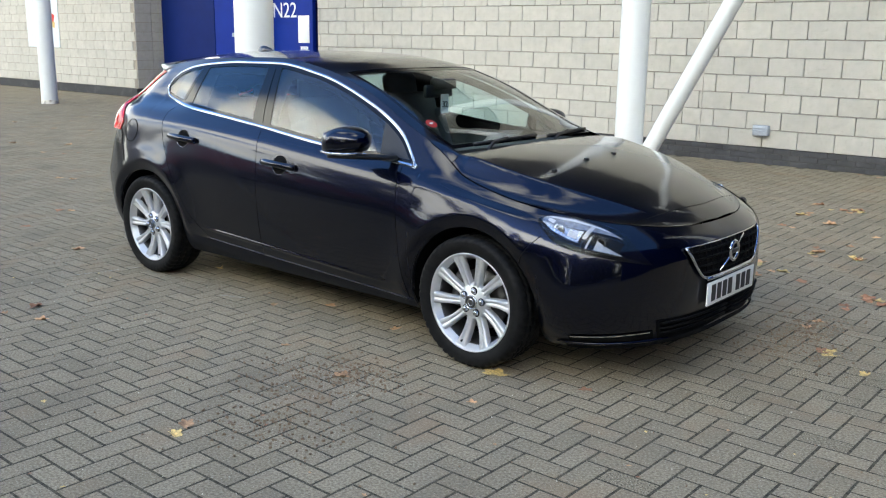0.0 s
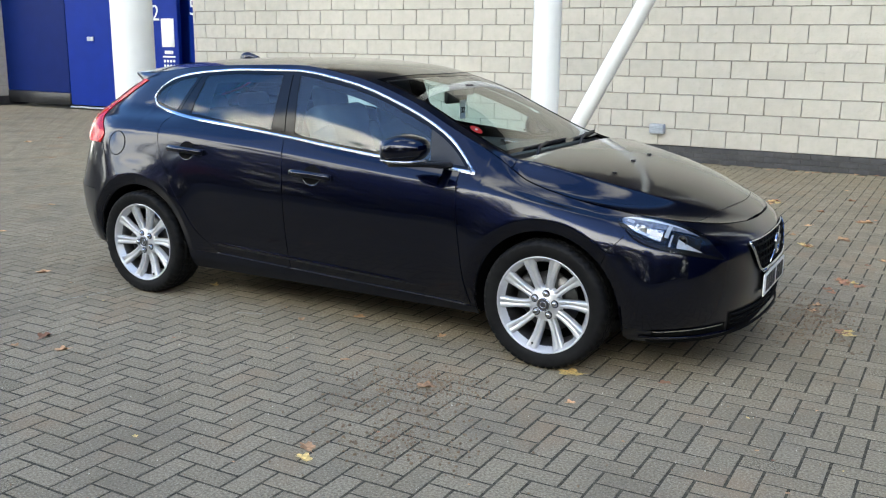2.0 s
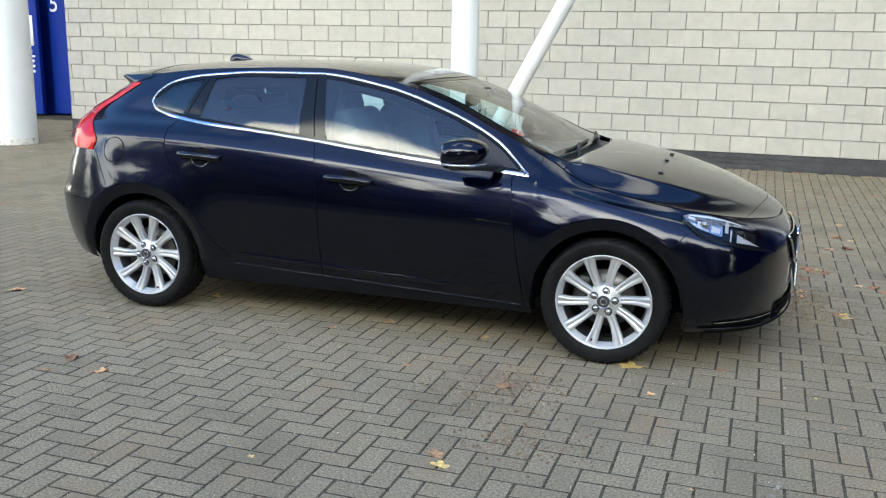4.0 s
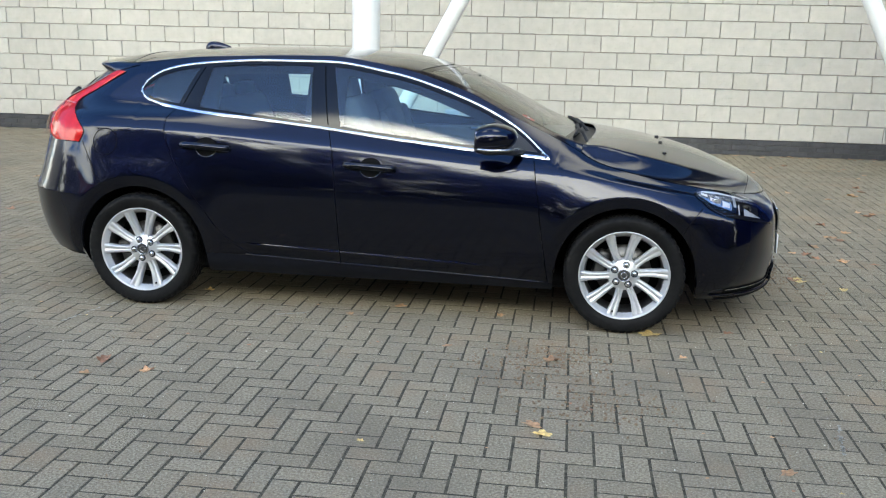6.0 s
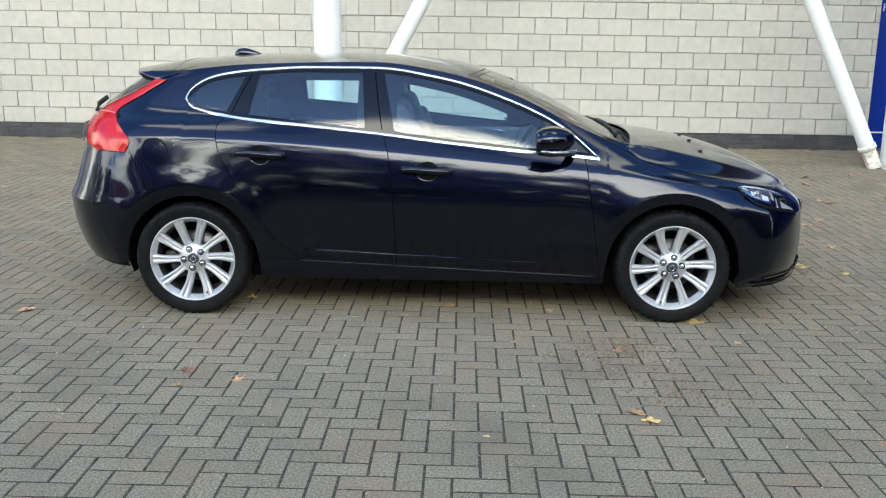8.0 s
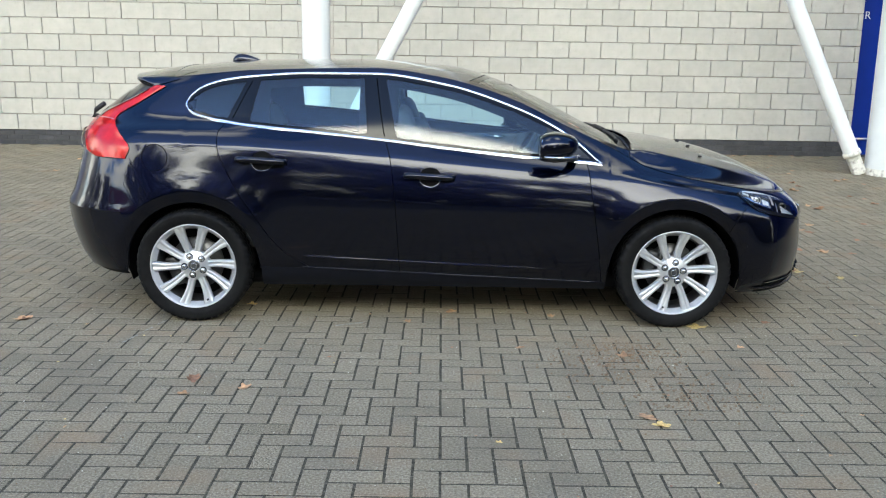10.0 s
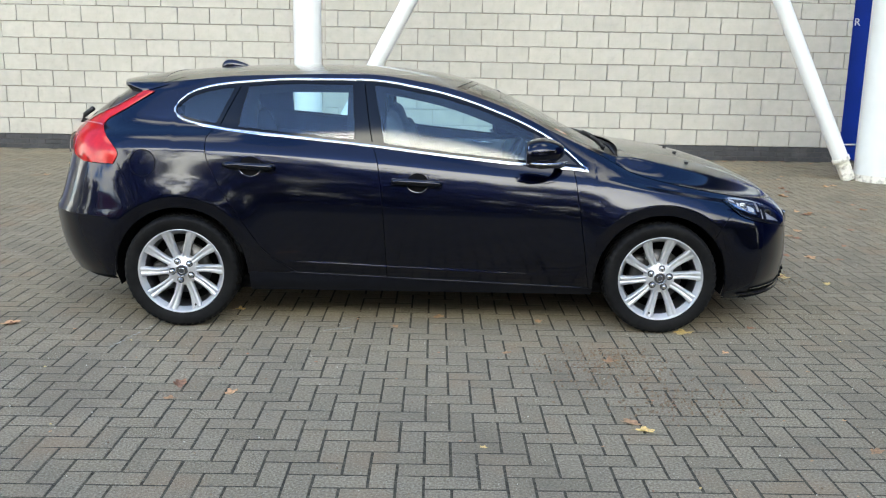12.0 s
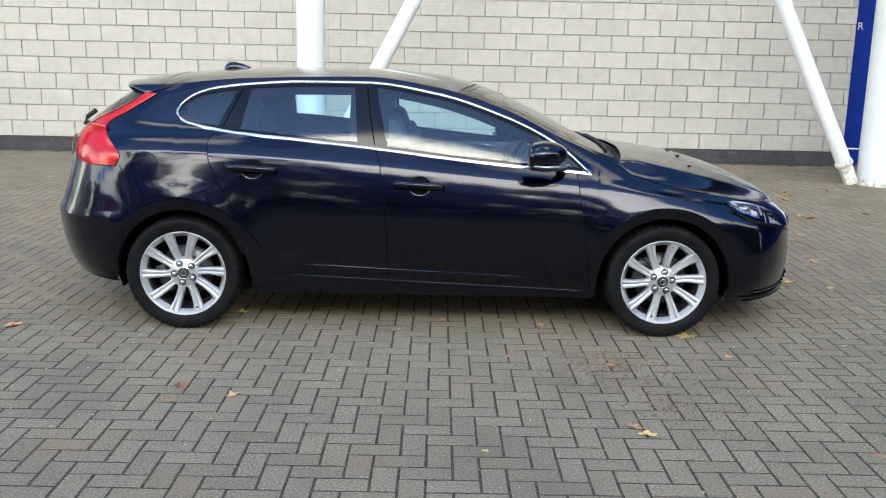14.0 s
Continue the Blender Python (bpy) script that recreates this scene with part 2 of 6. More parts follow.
STEEL = material("brake_steel", (0.13, 0.13, 0.135), 0.4, 0.9, vary=0.15, scale=60)
SIDE_GLASS = glass("side_glass", (0.75, 0.94, 1.0), ior=1.52)
SCREEN_GLASS = glass("screen_glass", (0.84, 0.95, 0.91), ior=1.55)
LAMP_GLASS = glass("lamp_glass", (0.95, 0.96, 0.97), ior=1.22)
RED_LAMP = material("red_lens", (0.50, 0.012, 0.013), 0.20, vary=0.16, scale=22, coat=0.45, spec=0.25)
PALE_RED = material("pale_red_lens", (0.55, 0.16, 0.17), 0.2, vary=0.1, scale=40, coat=0.6)
DEEP_RED = material("deep_red_lens", (0.20, 0.006, 0.01), 0.10, vary=0.15, scale=45, coat=1.0)
# white where the lamp is silver: the mirrored gleam is put into the colour
LIGHT_GUIDE = material("white_light_guide", (0.46, 0.47, 0.49), 0.2, vary=0.12, scale=50, coat=0.6)
PALE_LENS = material("pale_lens", (0.33, 0.33, 0.34), 0.12, vary=0.1, scale=60, coat=1.0)
LAMP_BOWL = material("lamp_bowl", (0.32, 0.33, 0.36), 0.25, 0.7, vary=0.5, scale=60)
REFLECTOR = material("lamp_reflector", (0.50, 0.52, 0.55), 0.25, 0.85, vary=0.4, scale=70)
LEATHER = material("grey_leather", (0.085, 0.092, 0.100), 0.7, vary=0.12, scale=9, spec=0.15)
LINING = material("headlining_cloth", (0.30, 0.30, 0.29), 0.9, vary=0.06, scale=40, bump=0.1, bump_scale=600)
LINING_DARK = material("dark_inner_trim", (0.006, 0.0065, 0.008), 0.8, vary=0.12, scale=30, spec=0.05)
DASH = material("dark_dash", (0.055, 0.056, 0.058), 0.55, vary=0.15, scale=40, bump=0.1, bump_scale=500)
CARPET = material("dark_carpet", (0.015, 0.015, 0.017), 0.9, vary=0.2, scale=200)
PLATE_WHITE = material("plate_white", (0.78, 0.78, 0.76), 0.35, vary=0.03, scale=40)
INK = material("black_ink", (0.012, 0.012, 0.014), 0.5, vary=0.05)
RED_INK = material("red_ink", (0.5, 0.02, 0.02), 0.5, vary=0.05)
PAPER = material("white_paper", (0.72, 0.74, 0.74), 0.6, vary=0.04, scale=15)
PAPER_TINT = material("pale_blue_print", (0.60, 0.67, 0.72), 0.6, vary=0.1, scale=8)
PAVER = material("concrete_paver", (0.254, 0.216, 0.154), 0.9, spec=0.12, vary=0.40, scale=95, bump=0.6, bump_scale=140, random_piece=0.085, stain=0.5, stain_scale=1.6, stain_color=(0.130, 0.110, 0.085), speck=0.6, speck_scale=190, wash=0.45, wash_scale=2.3, wash_color=(0.285, 0.195, 0.120))
PAVER_FIELD = material("concrete_paver_field", (0.254, 0.216, 0.154), 0.9, spec=0.12, vary=0.40, scale=95, bump=0.6, bump_scale=140, island=0.085, stain=0.5, stain_scale=1.6, stain_color=(0.130, 0.110, 0.085), speck=0.6, speck_scale=190, wash=0.45, wash_scale=2.3, wash_color=(0.285, 0.195, 0.120))
PAVER_COARSE = material("coarse_concrete_paver", (0.246, 0.210, 0.150), 0.95, spec=0.10, vary=0.75, scale=150, bump=1.0, bump_scale=110, island=0.10, stain=0.5, stain_scale=1.6, stain_color=(0.130, 0.110, 0.085), speck=0.8, speck_scale=130)
CRUMB = material("leaf_crumb", (0.205, 0.140, 0.085), 0.9, vary=0.3, scale=80)
GRIT = material("white_stone_chip", (0.62, 0.58, 0.50), 0.8, vary=0.2, scale=90, random_piece=0.25)
JOINT = material("joint_sand", (0.068, 0.061, 0.045), 0.95, spec=0.1, vary=0.5, scale=45, bump=0.4, bump_scale=260, stain=0.85, stain_scale=11.0, stain_color=(0.115, 0.104, 0.072), speck=0.8, speck_scale=140, speck_color=(0.30, 0.27, 0.21))
BLOCK = material("cream_block", (0.443, 0.427, 0.385), 0.85, vary=0.06, scale=9, bump=0.28, bump_scale=55, random_piece=0.05, stain=0.30, stain_scale=11, stain_color=(0.34, 0.315, 0.27), speck=0.35, speck_scale=17, speck_color=(0.335, 0.31, 0.265))
BLOCK_FIELD = material("cream_block_field", (0.443, 0.427, 0.385), 0.85, vary=0.06, scale=9, bump=0.28, bump_scale=55, island=0.05, stain=0.30, stain_scale=11, stain_color=(0.34, 0.315, 0.27), speck=0.35, speck_scale=17, speck_color=(0.335, 0.31, 0.265))
MORTAR = material("mortar", (0.300, 0.268, 0.230), 0.95, vary=0.2, scale=50, bump=0.3, bump_scale=300)
SEALANT = material("pale_sealant", (0.46, 0.43, 0.38), 0.7, vary=0.12, scale=14)
BRICK = material("blue_grey_brick", (0.040, 0.041, 0.047), 0.6, vary=0.2, scale=30, bump=0.15, bump_scale=200, random_piece=0.22, stain=0.5, stain_scale=5, stain_color=(0.10, 0.10, 0.10))
BRICK_MORTAR = material("grey_mortar", (0.075, 0.073, 0.072), 0.95, vary=0.2, scale=60)
WHITE_STEEL = material("white_painted_steel", (0.72, 0.74, 0.74), 0.35, vary=0.03, scale=6, stain=0.22, stain_scale=3, stain_color=(0.50, 0.48, 0.43))
RUSTY = material("worn_white_steel", (0.72, 0.70, 0.64), 0.6, vary=0.1, scale=20, stain=0.9, stain_scale=16, stain_color=(0.11, 0.085, 0.06), bump=0.2, bump_scale=80)
BLUE = material("blue_paint", (0.0005, 0.020, 0.215), 0.45, spec=0.16, vary=0.06, scale=3, stain=0.2, stain_scale=2.5, stain_color=(0.002, 0.02, 0.16))
# BLUE made darker: holds door_1's recess shade, also used on two unseen walls
DARK_BLUE = material("deep_blue_paint", (0.0005, 0.011, 0.10), 0.45, spec=0.14, vary=0.08, scale=3)
KICK = material("dark_kick_plate", (0.012, 0.013, 0.017), 0.5, vary=0.2, scale=12)
VENT_GREY = material("grey_plastic", (0.36, 0.40, 0.46), 0.5, vary=0.08, scale=30)
LEAF_ORANGE = material("dry_orange_leaf", (0.47, 0.265, 0.135), 0.7, vary=0.35, scale=60, random_piece=0.3)
LEAF_YELLOW = material("yellow_leaf", (0.58, 0.41, 0.15), 0.65, vary=0.4, scale=90, random_piece=0.2)
LEAF_BROWN = material("brown_leaf", (0.32, 0.155, 0.085), 0.8, vary=0.35, scale=60, random_piece=0.3)
BARK = material("bark", (0.07, 0.055, 0.042), 0.95, vary=0.3, scale=12, bump=0.4, bump_scale=30)
FOLIAGE = material("autumn_foliage", (0.060, 0.062, 0.022), 0.8, vary=0.4, scale=0.8, island=0.4)
CANOPY = material("dark_soffit", (0.020, 0.021, 0.024), 0.7, vary=0.15, scale=2)
TARMAC = material("tarmac", (0.085, 0.080, 0.073), 0.92, spec=0.12, vary=0.2, scale=3, bump=0.3, bump_scale=120, stain=0.3, stain_scale=0.4, stain_color=(0.065, 0.06, 0.055))


# ---- setting: ground, wall, columns, entrance ----
bm = bmesh.new()
bmesh.ops.create_grid(bm, x_segments=2, y_segments=2, size=400)
ground = part("ground", bm, TARMAC, None, smooth=False)
ground.location = (0, 0, -0.030)
tagged(ground, "dark grey tarmac ground reaching to the horizon", "ground", kind="structure")

# bed of joint sand under the pavers
PX0, PX1, PY0 = -27.0, 12.0, -7.5
bm = bmesh.new()
box(bm, ((PX0 + PX1) / 2, (PY0 + 10.4) / 2, -0.0128), (PX1 - PX0, 10.4 - PY0, 0.022))
pavement = part("pavement", bm, JOINT, None, smooth=False)
tagged(pavement, "grey concrete block paving laid in herringbone with sandy joints", "pavement", kind="structure")

WALL_Y, L0, BX, BZ, JX = 7.56, 0.207, 0.45, 0.225, 0.691
WX0, WX1 = -9.05, 5.94
bm = bmesh.new()
box(bm, ((WX0 + WX1) / 2, WALL_Y + 0.16, 5.0), (WX1 - WX0, 0.28, 10.0))
wall_main = part("wall_main", bm, MORTAR, None, smooth=False)
tagged(wall_main, "tall cream split-face block wall on a dark brick plinth", "wall", kind="structure")

PIER_X, PIER_Y, DOOR_Y = -16.7, 8.5, 9.3
bm = bmesh.new()
box(bm, (PIER_X - 6.0, PIER_Y + 0.65, 5.0), (12.0, 1.26, 10.0))
wall_far = part("wall_far", bm, MORTAR, None, smooth=False)
tagged(wall_far, "cream block wall beyond the blue entrance", "wall", kind="structure")

# wall that closes the recess and the right end
bm = bmesh.new()
box(bm, ((PIER_X + WX0) / 2, 10.25, 5.0), (WX0 - PIER_X, 0.3, 10.0))
box(bm, (WX0 + 0.15, 8.98, 5.0), (0.28, 2.24, 10.0))
wall_recess = part("wall_recess", bm, BLUE, None, smooth=False)
tagged(wall_recess, "blue painted back wall of the entrance recess", "wall", kind="structure")
bm = bmesh.new()
box(bm, (WX1 + 0.90, WALL_Y + 0.40, 1.6), (1.8, 0.3, 3.2))
wall_end = part("wall_end", bm, BLUE, None, smooth=False)
# unseen wall added so that the car's nose mirrors something dark
bm = bmesh.new()
box(bm, (WX1 + 4.0, WALL_Y + 0.70, 5.0), (8.0, 0.28, 10.0))
tagged(part("wall_beyond", bm, DARK_BLUE, None, smooth=False), "added dark blue wall, unseen, that darkens the nose reflections", "wall", kind="structure")
# unseen wall added to block sky light from the right-hand paving
bm = bmesh.new()
box(bm, (12.4, 2.2, 5.0), (0.3, 12.2, 10.0))
tagged(part("wall_return", bm, DARK_BLUE, None, smooth=False), "added dark blue wall, unseen, that shades the right of the yard", "wall", kind="structure")
tagged(wall_end, "blue painted steel panel wall beside the cream blocks", "wall", kind="structure")


# dark underside of the stand that reaches out over the columns
bm = bmesh.new()
box(bm, (-6.0, 6.55, 8.25), (44.0, 4.1, 0.5), 0.02)
# unseen panels added to sharpen the dark band mirrored in the bonnet
clad = bmesh.new()
for k in range(11):
    box(clad, (WX0 + 0.75 + 1.364 * k - 0.07, WALL_Y - 0.09, 7.18), (1.352, 0.10, 1.62), 0.008)
tagged(part("cladding", clad, CANOPY, None, smooth=False), "added dark panels, unseen, that darken the wall top in reflections", "cladding", kind="structure")
soffit = part("ceiling", bm, CANOPY, None, smooth=False)
tagged(soffit, "dark underside of the stand above the wall", "ceiling", kind="structure")


def blue_door(name, x0, x1, y, z0, z1, mat, label, leaves=2):
    d = thing(name, label, "door", kind="structure")
    w = (x1 - x0) / leaves
    for k in range(leaves):
        b = bmesh.new()
        box(b, (x0 + w * (k + 0.5), y, (z0 + z1) / 2), (w - 0.012, 0.06, z1 - z0), 0.006)
        part("leaf", b, mat, d, smooth=False)
    return d


# same blue as door_3; the shade of the recess is put into its colour
door_1 = blue_door("door_1", PIER_X + 0.02, -14.53, DOOR_Y, 0.34, 3.2, DARK_BLUE, "wide blue steel door with a dark kick plate", 1)
door_3 = blue_door("door_3", -14.52, -13.02, DOOR_Y, 0.085, 3.2, BLUE, "plain blue steel door with a small plate", 1)
bm = bmesh.new()
box(bm, ((PIER_X - 14.53) / 2, DOOR_Y - 0.01, 0.20), (2.15, 0.05, 0.26), 0.006)
part("kick_plate", bm, KICK, door_1, "black kick plate")
bm = bmesh.new()
box(bm, (-13.77, DOOR_Y - 0.03, 0.040), (1.50, 0.09, 0.035), 0.006)
part("threshold", bm, VENT_GREY, door_3, "pale metal threshold")
bm = bmesh.new()
box(bm, (-13.75, DOOR_Y - 0.045, 1.52), (0.20, 0.02, 0.09), 0.004)
part("door_plate", bm, VENT_GREY, door_3, "small grey plate")
door_2 = blue_door("door_2", -11.5, WX0 - 0.02, 9.95, 0.05, 3.2, BLUE, "deep blue steel door in the recess", 1)


def words(text, size, at, mat, parent, rot=(90, 0, 0), name="lettering"):
    cu = bpy.data.curves.new(name, "FONT")
    cu.body, cu.size, cu.extrude = text, size, 0.002
    cu.align_x, cu.align_y = "CENTER", "CENTER"
    cu.materials.append(mat)
    ob = new(name, cu)
    ob.matrix_world = pose(*at, *rot)
    ob.parent = parent
    return ob


gate_panel = thing("gate_panel", "bright blue entrance panel with white lettering and a notice", "sign", kind="structure")
bm = bmesh.new()
box(bm, (-12.28, 9.70, 1.6), (1.46, 0.10, 3.1), 0.008)
part("board", bm, BLUE, gate_panel, smooth=False)
words("N22", 0.46, (-12.46, 9.643, 2.05), PAPER, gate_panel)
bm = bmesh.new()
box(bm, (-11.83, 9.640, 1.66), (0.36, 0.012, 0.58), 0.003)
part("notice", bm, PAPER, gate_panel, "white printed notice")
bm = bmesh.new()
for k in range(5):
    box(bm, (-11.93 + 0.05 * k, 9.645, 1.26), (0.038, 0.006, 0.07))
part("lettering_bars", bm, PAPER, gate_panel, smooth=False)
bm = bmesh.new()
box(bm, (-11.83, 9.645, 1.17), (0.36, 0.006, 0.035))
part("notice_strip", bm, PAPER, gate_panel, smooth=False)
for r in range(4):
    for c in range(4):
        if r == 3 and c in (0, 3):
            continue
        bm = bmesh.new()
        bmesh.ops.create_cone(bm, cap_ends=True, segments=14, radius1=0.030, radius2=0.030, depth=0.006, matrix=pose(-11.965 + 0.09 * c, 9.646, 1.08 - 0.10 * r, 90, 0, 0))
        part("symbol", bm, PAPER, gate_panel, smooth=False)
words("5", 0.46, (-11.36, 9.915, 2.17), PAPER, door_2)
words("R", 0.15, (6.11, WALL_Y + 0.243, 1.99), PAPER, wall_end)
bm = bmesh.new()
box(bm, (WX1 + 0.85, WALL_Y + 0.235, 0.235), (1.7, 0.02, 0.02))
part("threshold", bm, PAPER, wall_end, "thin pale sill strip", smooth=False)

# poster on the far wall
poster = thing("poster", "pale blue printed poster on the far block wall", "poster")
bm = bmesh.new()
box(bm, (-21.2, PIER_Y - 0.012, 1.85), (1.75, 0.02, 1.45), 0.004)
part("sheet", bm, PAPER_TINT, poster, smooth=False)
bm = bmesh.new()
box(bm, (-20.9, PIER_Y - 0.024, 1.95), (0.75, 0.004, 0.30), 0.0, 1, pose(0, 0, 0, 0, 20, 0))
part("print_band", bm, RED_INK, poster, smooth=False)
bm = bmesh.new()
box(bm, (-20.85, PIER_Y - 0.026, 1.80), (0.70, 0.004, 0.16), 0.0, 1, pose(0, 0, 0, 0, 16, 0))
part("print_band", bm, LEAF_YELLOW, poster, smooth=False)


def column(x, y, r, height, label):
    c = thing("column", label, "column", "white steel columns", "structure", (x, y, 0))
    b = bmesh.new()
    lathe(b, [(r, 0.0), (r, 0.02), (r, height * 0.5), (r, height)], 48, "z")
    part("shaft", b, WHITE_STEEL, c)
    b = bmesh.new()
    lathe(b, [(r + 0.004, 0.0), (r + 0.004, 0.07), (r + 0.0005, 0.085)], 40, "z")
    part("base_ring", b, RUSTY, c, "chipped and stained foot of the column")
    return c


column(-1.505, 5.625, 0.166, 7.98, "slim white painted steel column in front of the block wall")
column(5.64, 5.625, 0.31, 7.98, "thick white painted steel column beside the blue panel")
column(-8.453, 5.625, 0.315, 7.98, "thick white painted steel column in front of the entrance")
column(-15.9, 5.85, 0.17, 7.98, "slim white painted steel column far along the wall")


def strut(x0, z0, slope, label):
    s = thing("strut", label, "brace", "leaning white braces", "structure", (x0, 5.625, 0))
    b = bmesh.new()
    lean = math.atan(slope)
    ln = 7.15
    lathe(b, [(0.094, 0), (0.094, ln * 0.5), (0.094, ln)], 36, "z")
    sh = part("bar", b, WHITE_STEEL, s)
    sh.matrix_basis = Matrix.Translation((0, 0, z0)) @ Euler((0, lean, 0)).to_matrix().to_4x4()
    b = bmesh.new()
    lathe(b, [(0.095, -0.015), (0.108, -0.015), (0.108, 0.035), (0.095, 0.045)], 32, "z")
    co = part("collar", b, RUSTY, s)
    co.matrix_basis = sh.matrix_basis
    b = bmesh.new()
    box(b, (-slope * z0 * 0.5, 0, z0 * 0.5), (0.15, 0.11, z0 + 0.02), 0.012, 2, Euler((0, lean, 0)).to_matrix().to_4x4())
    part("foot", b, RUSTY, s, "rusty bolted steel foot")
    for dy in (-0.062, 0.062):
        for dz in (0.07, 0.16):
            b = bmesh.new()
            bmesh.ops.create_cone(b, cap_ends=True, segments=6, radius1=0.014, radius2=0.014, depth=0.02, matrix=pose(-slope * (z0 - dz), dy, dz, 90, 0, 0))
            part("bolt", b, RUSTY, s, smooth=False)
    return s


strut(-1.236, 0.27, 0.529, "white painted steel brace leaning away from the slim column")
strut(5.135, 0.25, -0.492, "white painted steel brace with a rusty foot")

bm = bmesh.new()
box(bm, (-1.515, WALL_Y - 0.024, 4.1), (0.011, 0.012, 7.78), 0.003)
part("movement_joint", bm, SEALANT, wall_main, "thin pale sealant joint running up the wall", smooth=False)
vent = thing("wall_vent", "small grey plastic vent cover on the block wall", "vent")
bm = bmesh.new()
box(bm, (-0.665, WALL_Y - 0.05, 0.425), (0.20, 0.10, 0.13), 0.012, 2)
part("cover", bm, VENT_GREY, vent)
for k in range(3):
    bm = bmesh.new()
    box(bm, (-0.665, WALL_Y - 0.102, 0.395 + 0.03 * k), (0.17, 0.012, 0.012), 0.002)
    part("louvre", bm, VENT_GREY, vent)


# ---- trees behind the camera, which the paint and the glass mirror ----
def tree_meshes(seed):
    rng = random.Random(seed)
    trunk = bmesh.new()
    tube(trunk, [(0, 0, 0), (0.05, 0, 1.4), (0.0, 0.08, 2.8), (0.1, 0.0, 4.6)], 0.17, 10)
    for k in range(7):
        a = rng.uniform(0, 6.28)
        z = rng.uniform(2.2, 4.2)
        r = rng.uniform(1.2, 2.2)
        tube(trunk, [(0.03, 0.03, z), (math.cos(a) * r * 0.5, math.sin(a) * r * 0.5, z + 0.8), (math.cos(a) * r, math.sin(a) * r, z + 1.9)], 0.06, 6)
    verts, faces = [], []
    clumps = [(rng.gauss(0, 1.15), rng.gauss(0, 1.15), rng.uniform(0.3, 6.8), rng.uniform(0.5, 1.0)) for _ in range(54)]
    for cx, cy, cz, cr in clumps:
        for _ in range(95):
            d = Vector((rng.gauss(0, 1), rng.gauss(0, 1), rng.gauss(0, 0.8))) * cr * 0.5
            c = Vector((cx, cy, cz)) + d
            q = Euler((rng.uniform(0, 6), rng.uniform(0, 6), rng.uniform(0, 6))).to_matrix()
            s = rng.uniform(0.09, 0.20)
            i = len(verts)
            verts += [tuple(c + q @ Vector(p)) for p in ((-s, 0, 0), (0, -s * 0.6, 0.02), (s, 0, 0), (0, s * 0.6, 0.02))]
            faces.append((i, i + 1, i + 2, i + 3))
    me = bpy.data.meshes.new("crown")
    me.from_pydata(verts, [], faces)
    return finish(trunk, "trunk"), me


KINDS = [tree_meshes(s) for s in (3, 8, 21)]
for me_t, me_c in KINDS:
    me_t.materials.append(BARK)
    me_c.materials.append(FOLIAGE)
rng = random.Random(5)
# the rows at x -50 and 44 are added, unseen, to darken end reflections
spots = [(-26 + 4.3 * k, -31) for k in range(17)] + [(-50, -30 + 3.8 * k) for k in range(10)] + [(44, -33 + 4.2 * k) for k in range(7)]
for k, (tx, ty) in enumerate(spots):
    me_t, me_c = KINDS[k % 3]
    t = thing("tree", "autumn tree with thinning brown-green leaves", "tree", "row of trees across the car park")
    s = rng.uniform(1.6, 2.5) if tx > -45 else rng.uniform(1.0, 1.5)
    t.matrix_basis = Matrix.Translation((tx + rng.uniform(-1.5, 1.5), ty + rng.uniform(-3, 3), -0.03)) @ Euler((0, 0, rng.uniform(0, 6))).to_matrix().to_4x4() @ Matrix.Diagonal((s, s, s, 1))
    part("trunk", me_t, BARK, t)
    part("crown", me_c, FOLIAGE, t)


# hedge added out of view to block the bright sky gap under the trees
rng = random.Random(77)
verts, faces = [], []
for _ in range(9000):
    u = rng.uniform(0, 150)
    x, y = (-62 + u, -37.0) if u < 110 else (-58.0, -36 + (u - 110))
    h = 2.3 + 0.5 * math.sin(x * 0.9 + y * 0.7) + 0.4 * math.sin(x * 2.3)
    c = Vector((x + rng.gauss(0, 0.3), y + rng.gauss(0, 0.5), rng.uniform(0, 1) ** 0.7 * h))
    q = Euler((rng.uniform(0, 6), rng.uniform(0, 6), rng.uniform(0, 6))).to_matrix()
    r = rng.uniform(0.12, 0.30)
    i = len(verts)
    verts += [tuple(c + q @ Vector(p)) for p in ((-r, 0, 0), (0, -r * 0.6, 0.03), (r, 0, 0), (0, r * 0.6, 0.03))]
    faces.append((i, i + 1, i + 2, i + 3))
me = bpy.data.meshes.new("hedge")
me.from_pydata(verts, [], faces)
me.materials.append(FOLIAGE)
tagged(new("hedge", me), "added brown-green hedge, unseen, that blocks bright sky under the trees", "hedge", kind="stuff")

# ---- low red building across the car park, mirrored in the doors ----
RED_CLAD = material("red_cladding", (0.22, 0.018, 0.020), 0.5, vary=0.15, scale=1.2, stain=0.3, stain_scale=0.6, stain_color=(0.14, 0.02, 0.02))
hut = thing("low_building", "low red clad building on a dark base across the car park", "building")
bm = bmesh.new()
box(bm, (0, 0, 1.0), (11.0, 4.0, 2.0), 0.03)
part("base", bm, KICK, hut, "dark brick base", smooth=False)
bm = bmesh.new()
box(bm, (0, 0, 3.55), (11.3, 4.2, 3.1), 0.03)
part("wall", bm, RED_CLAD, hut, smooth=False)
bm = bmesh.new()
box(bm, (0, 0, 5.22), (11.6, 4.5, 0.22), 0.03)
part("roof", bm, CANOPY, hut, smooth=False)
for dx in (-3.4, 1.2):
    bm = bmesh.new()
    box(bm, (dx, 2.12, 3.4), (1.6, 0.08, 2.2), 0.02)
    part("panel", bm, VENT_GREY, hut, "grey cladding panel", smooth=False)
hut.matrix_basis = pose(-30.0, -25.5, -0.03, 0, 0, -38)


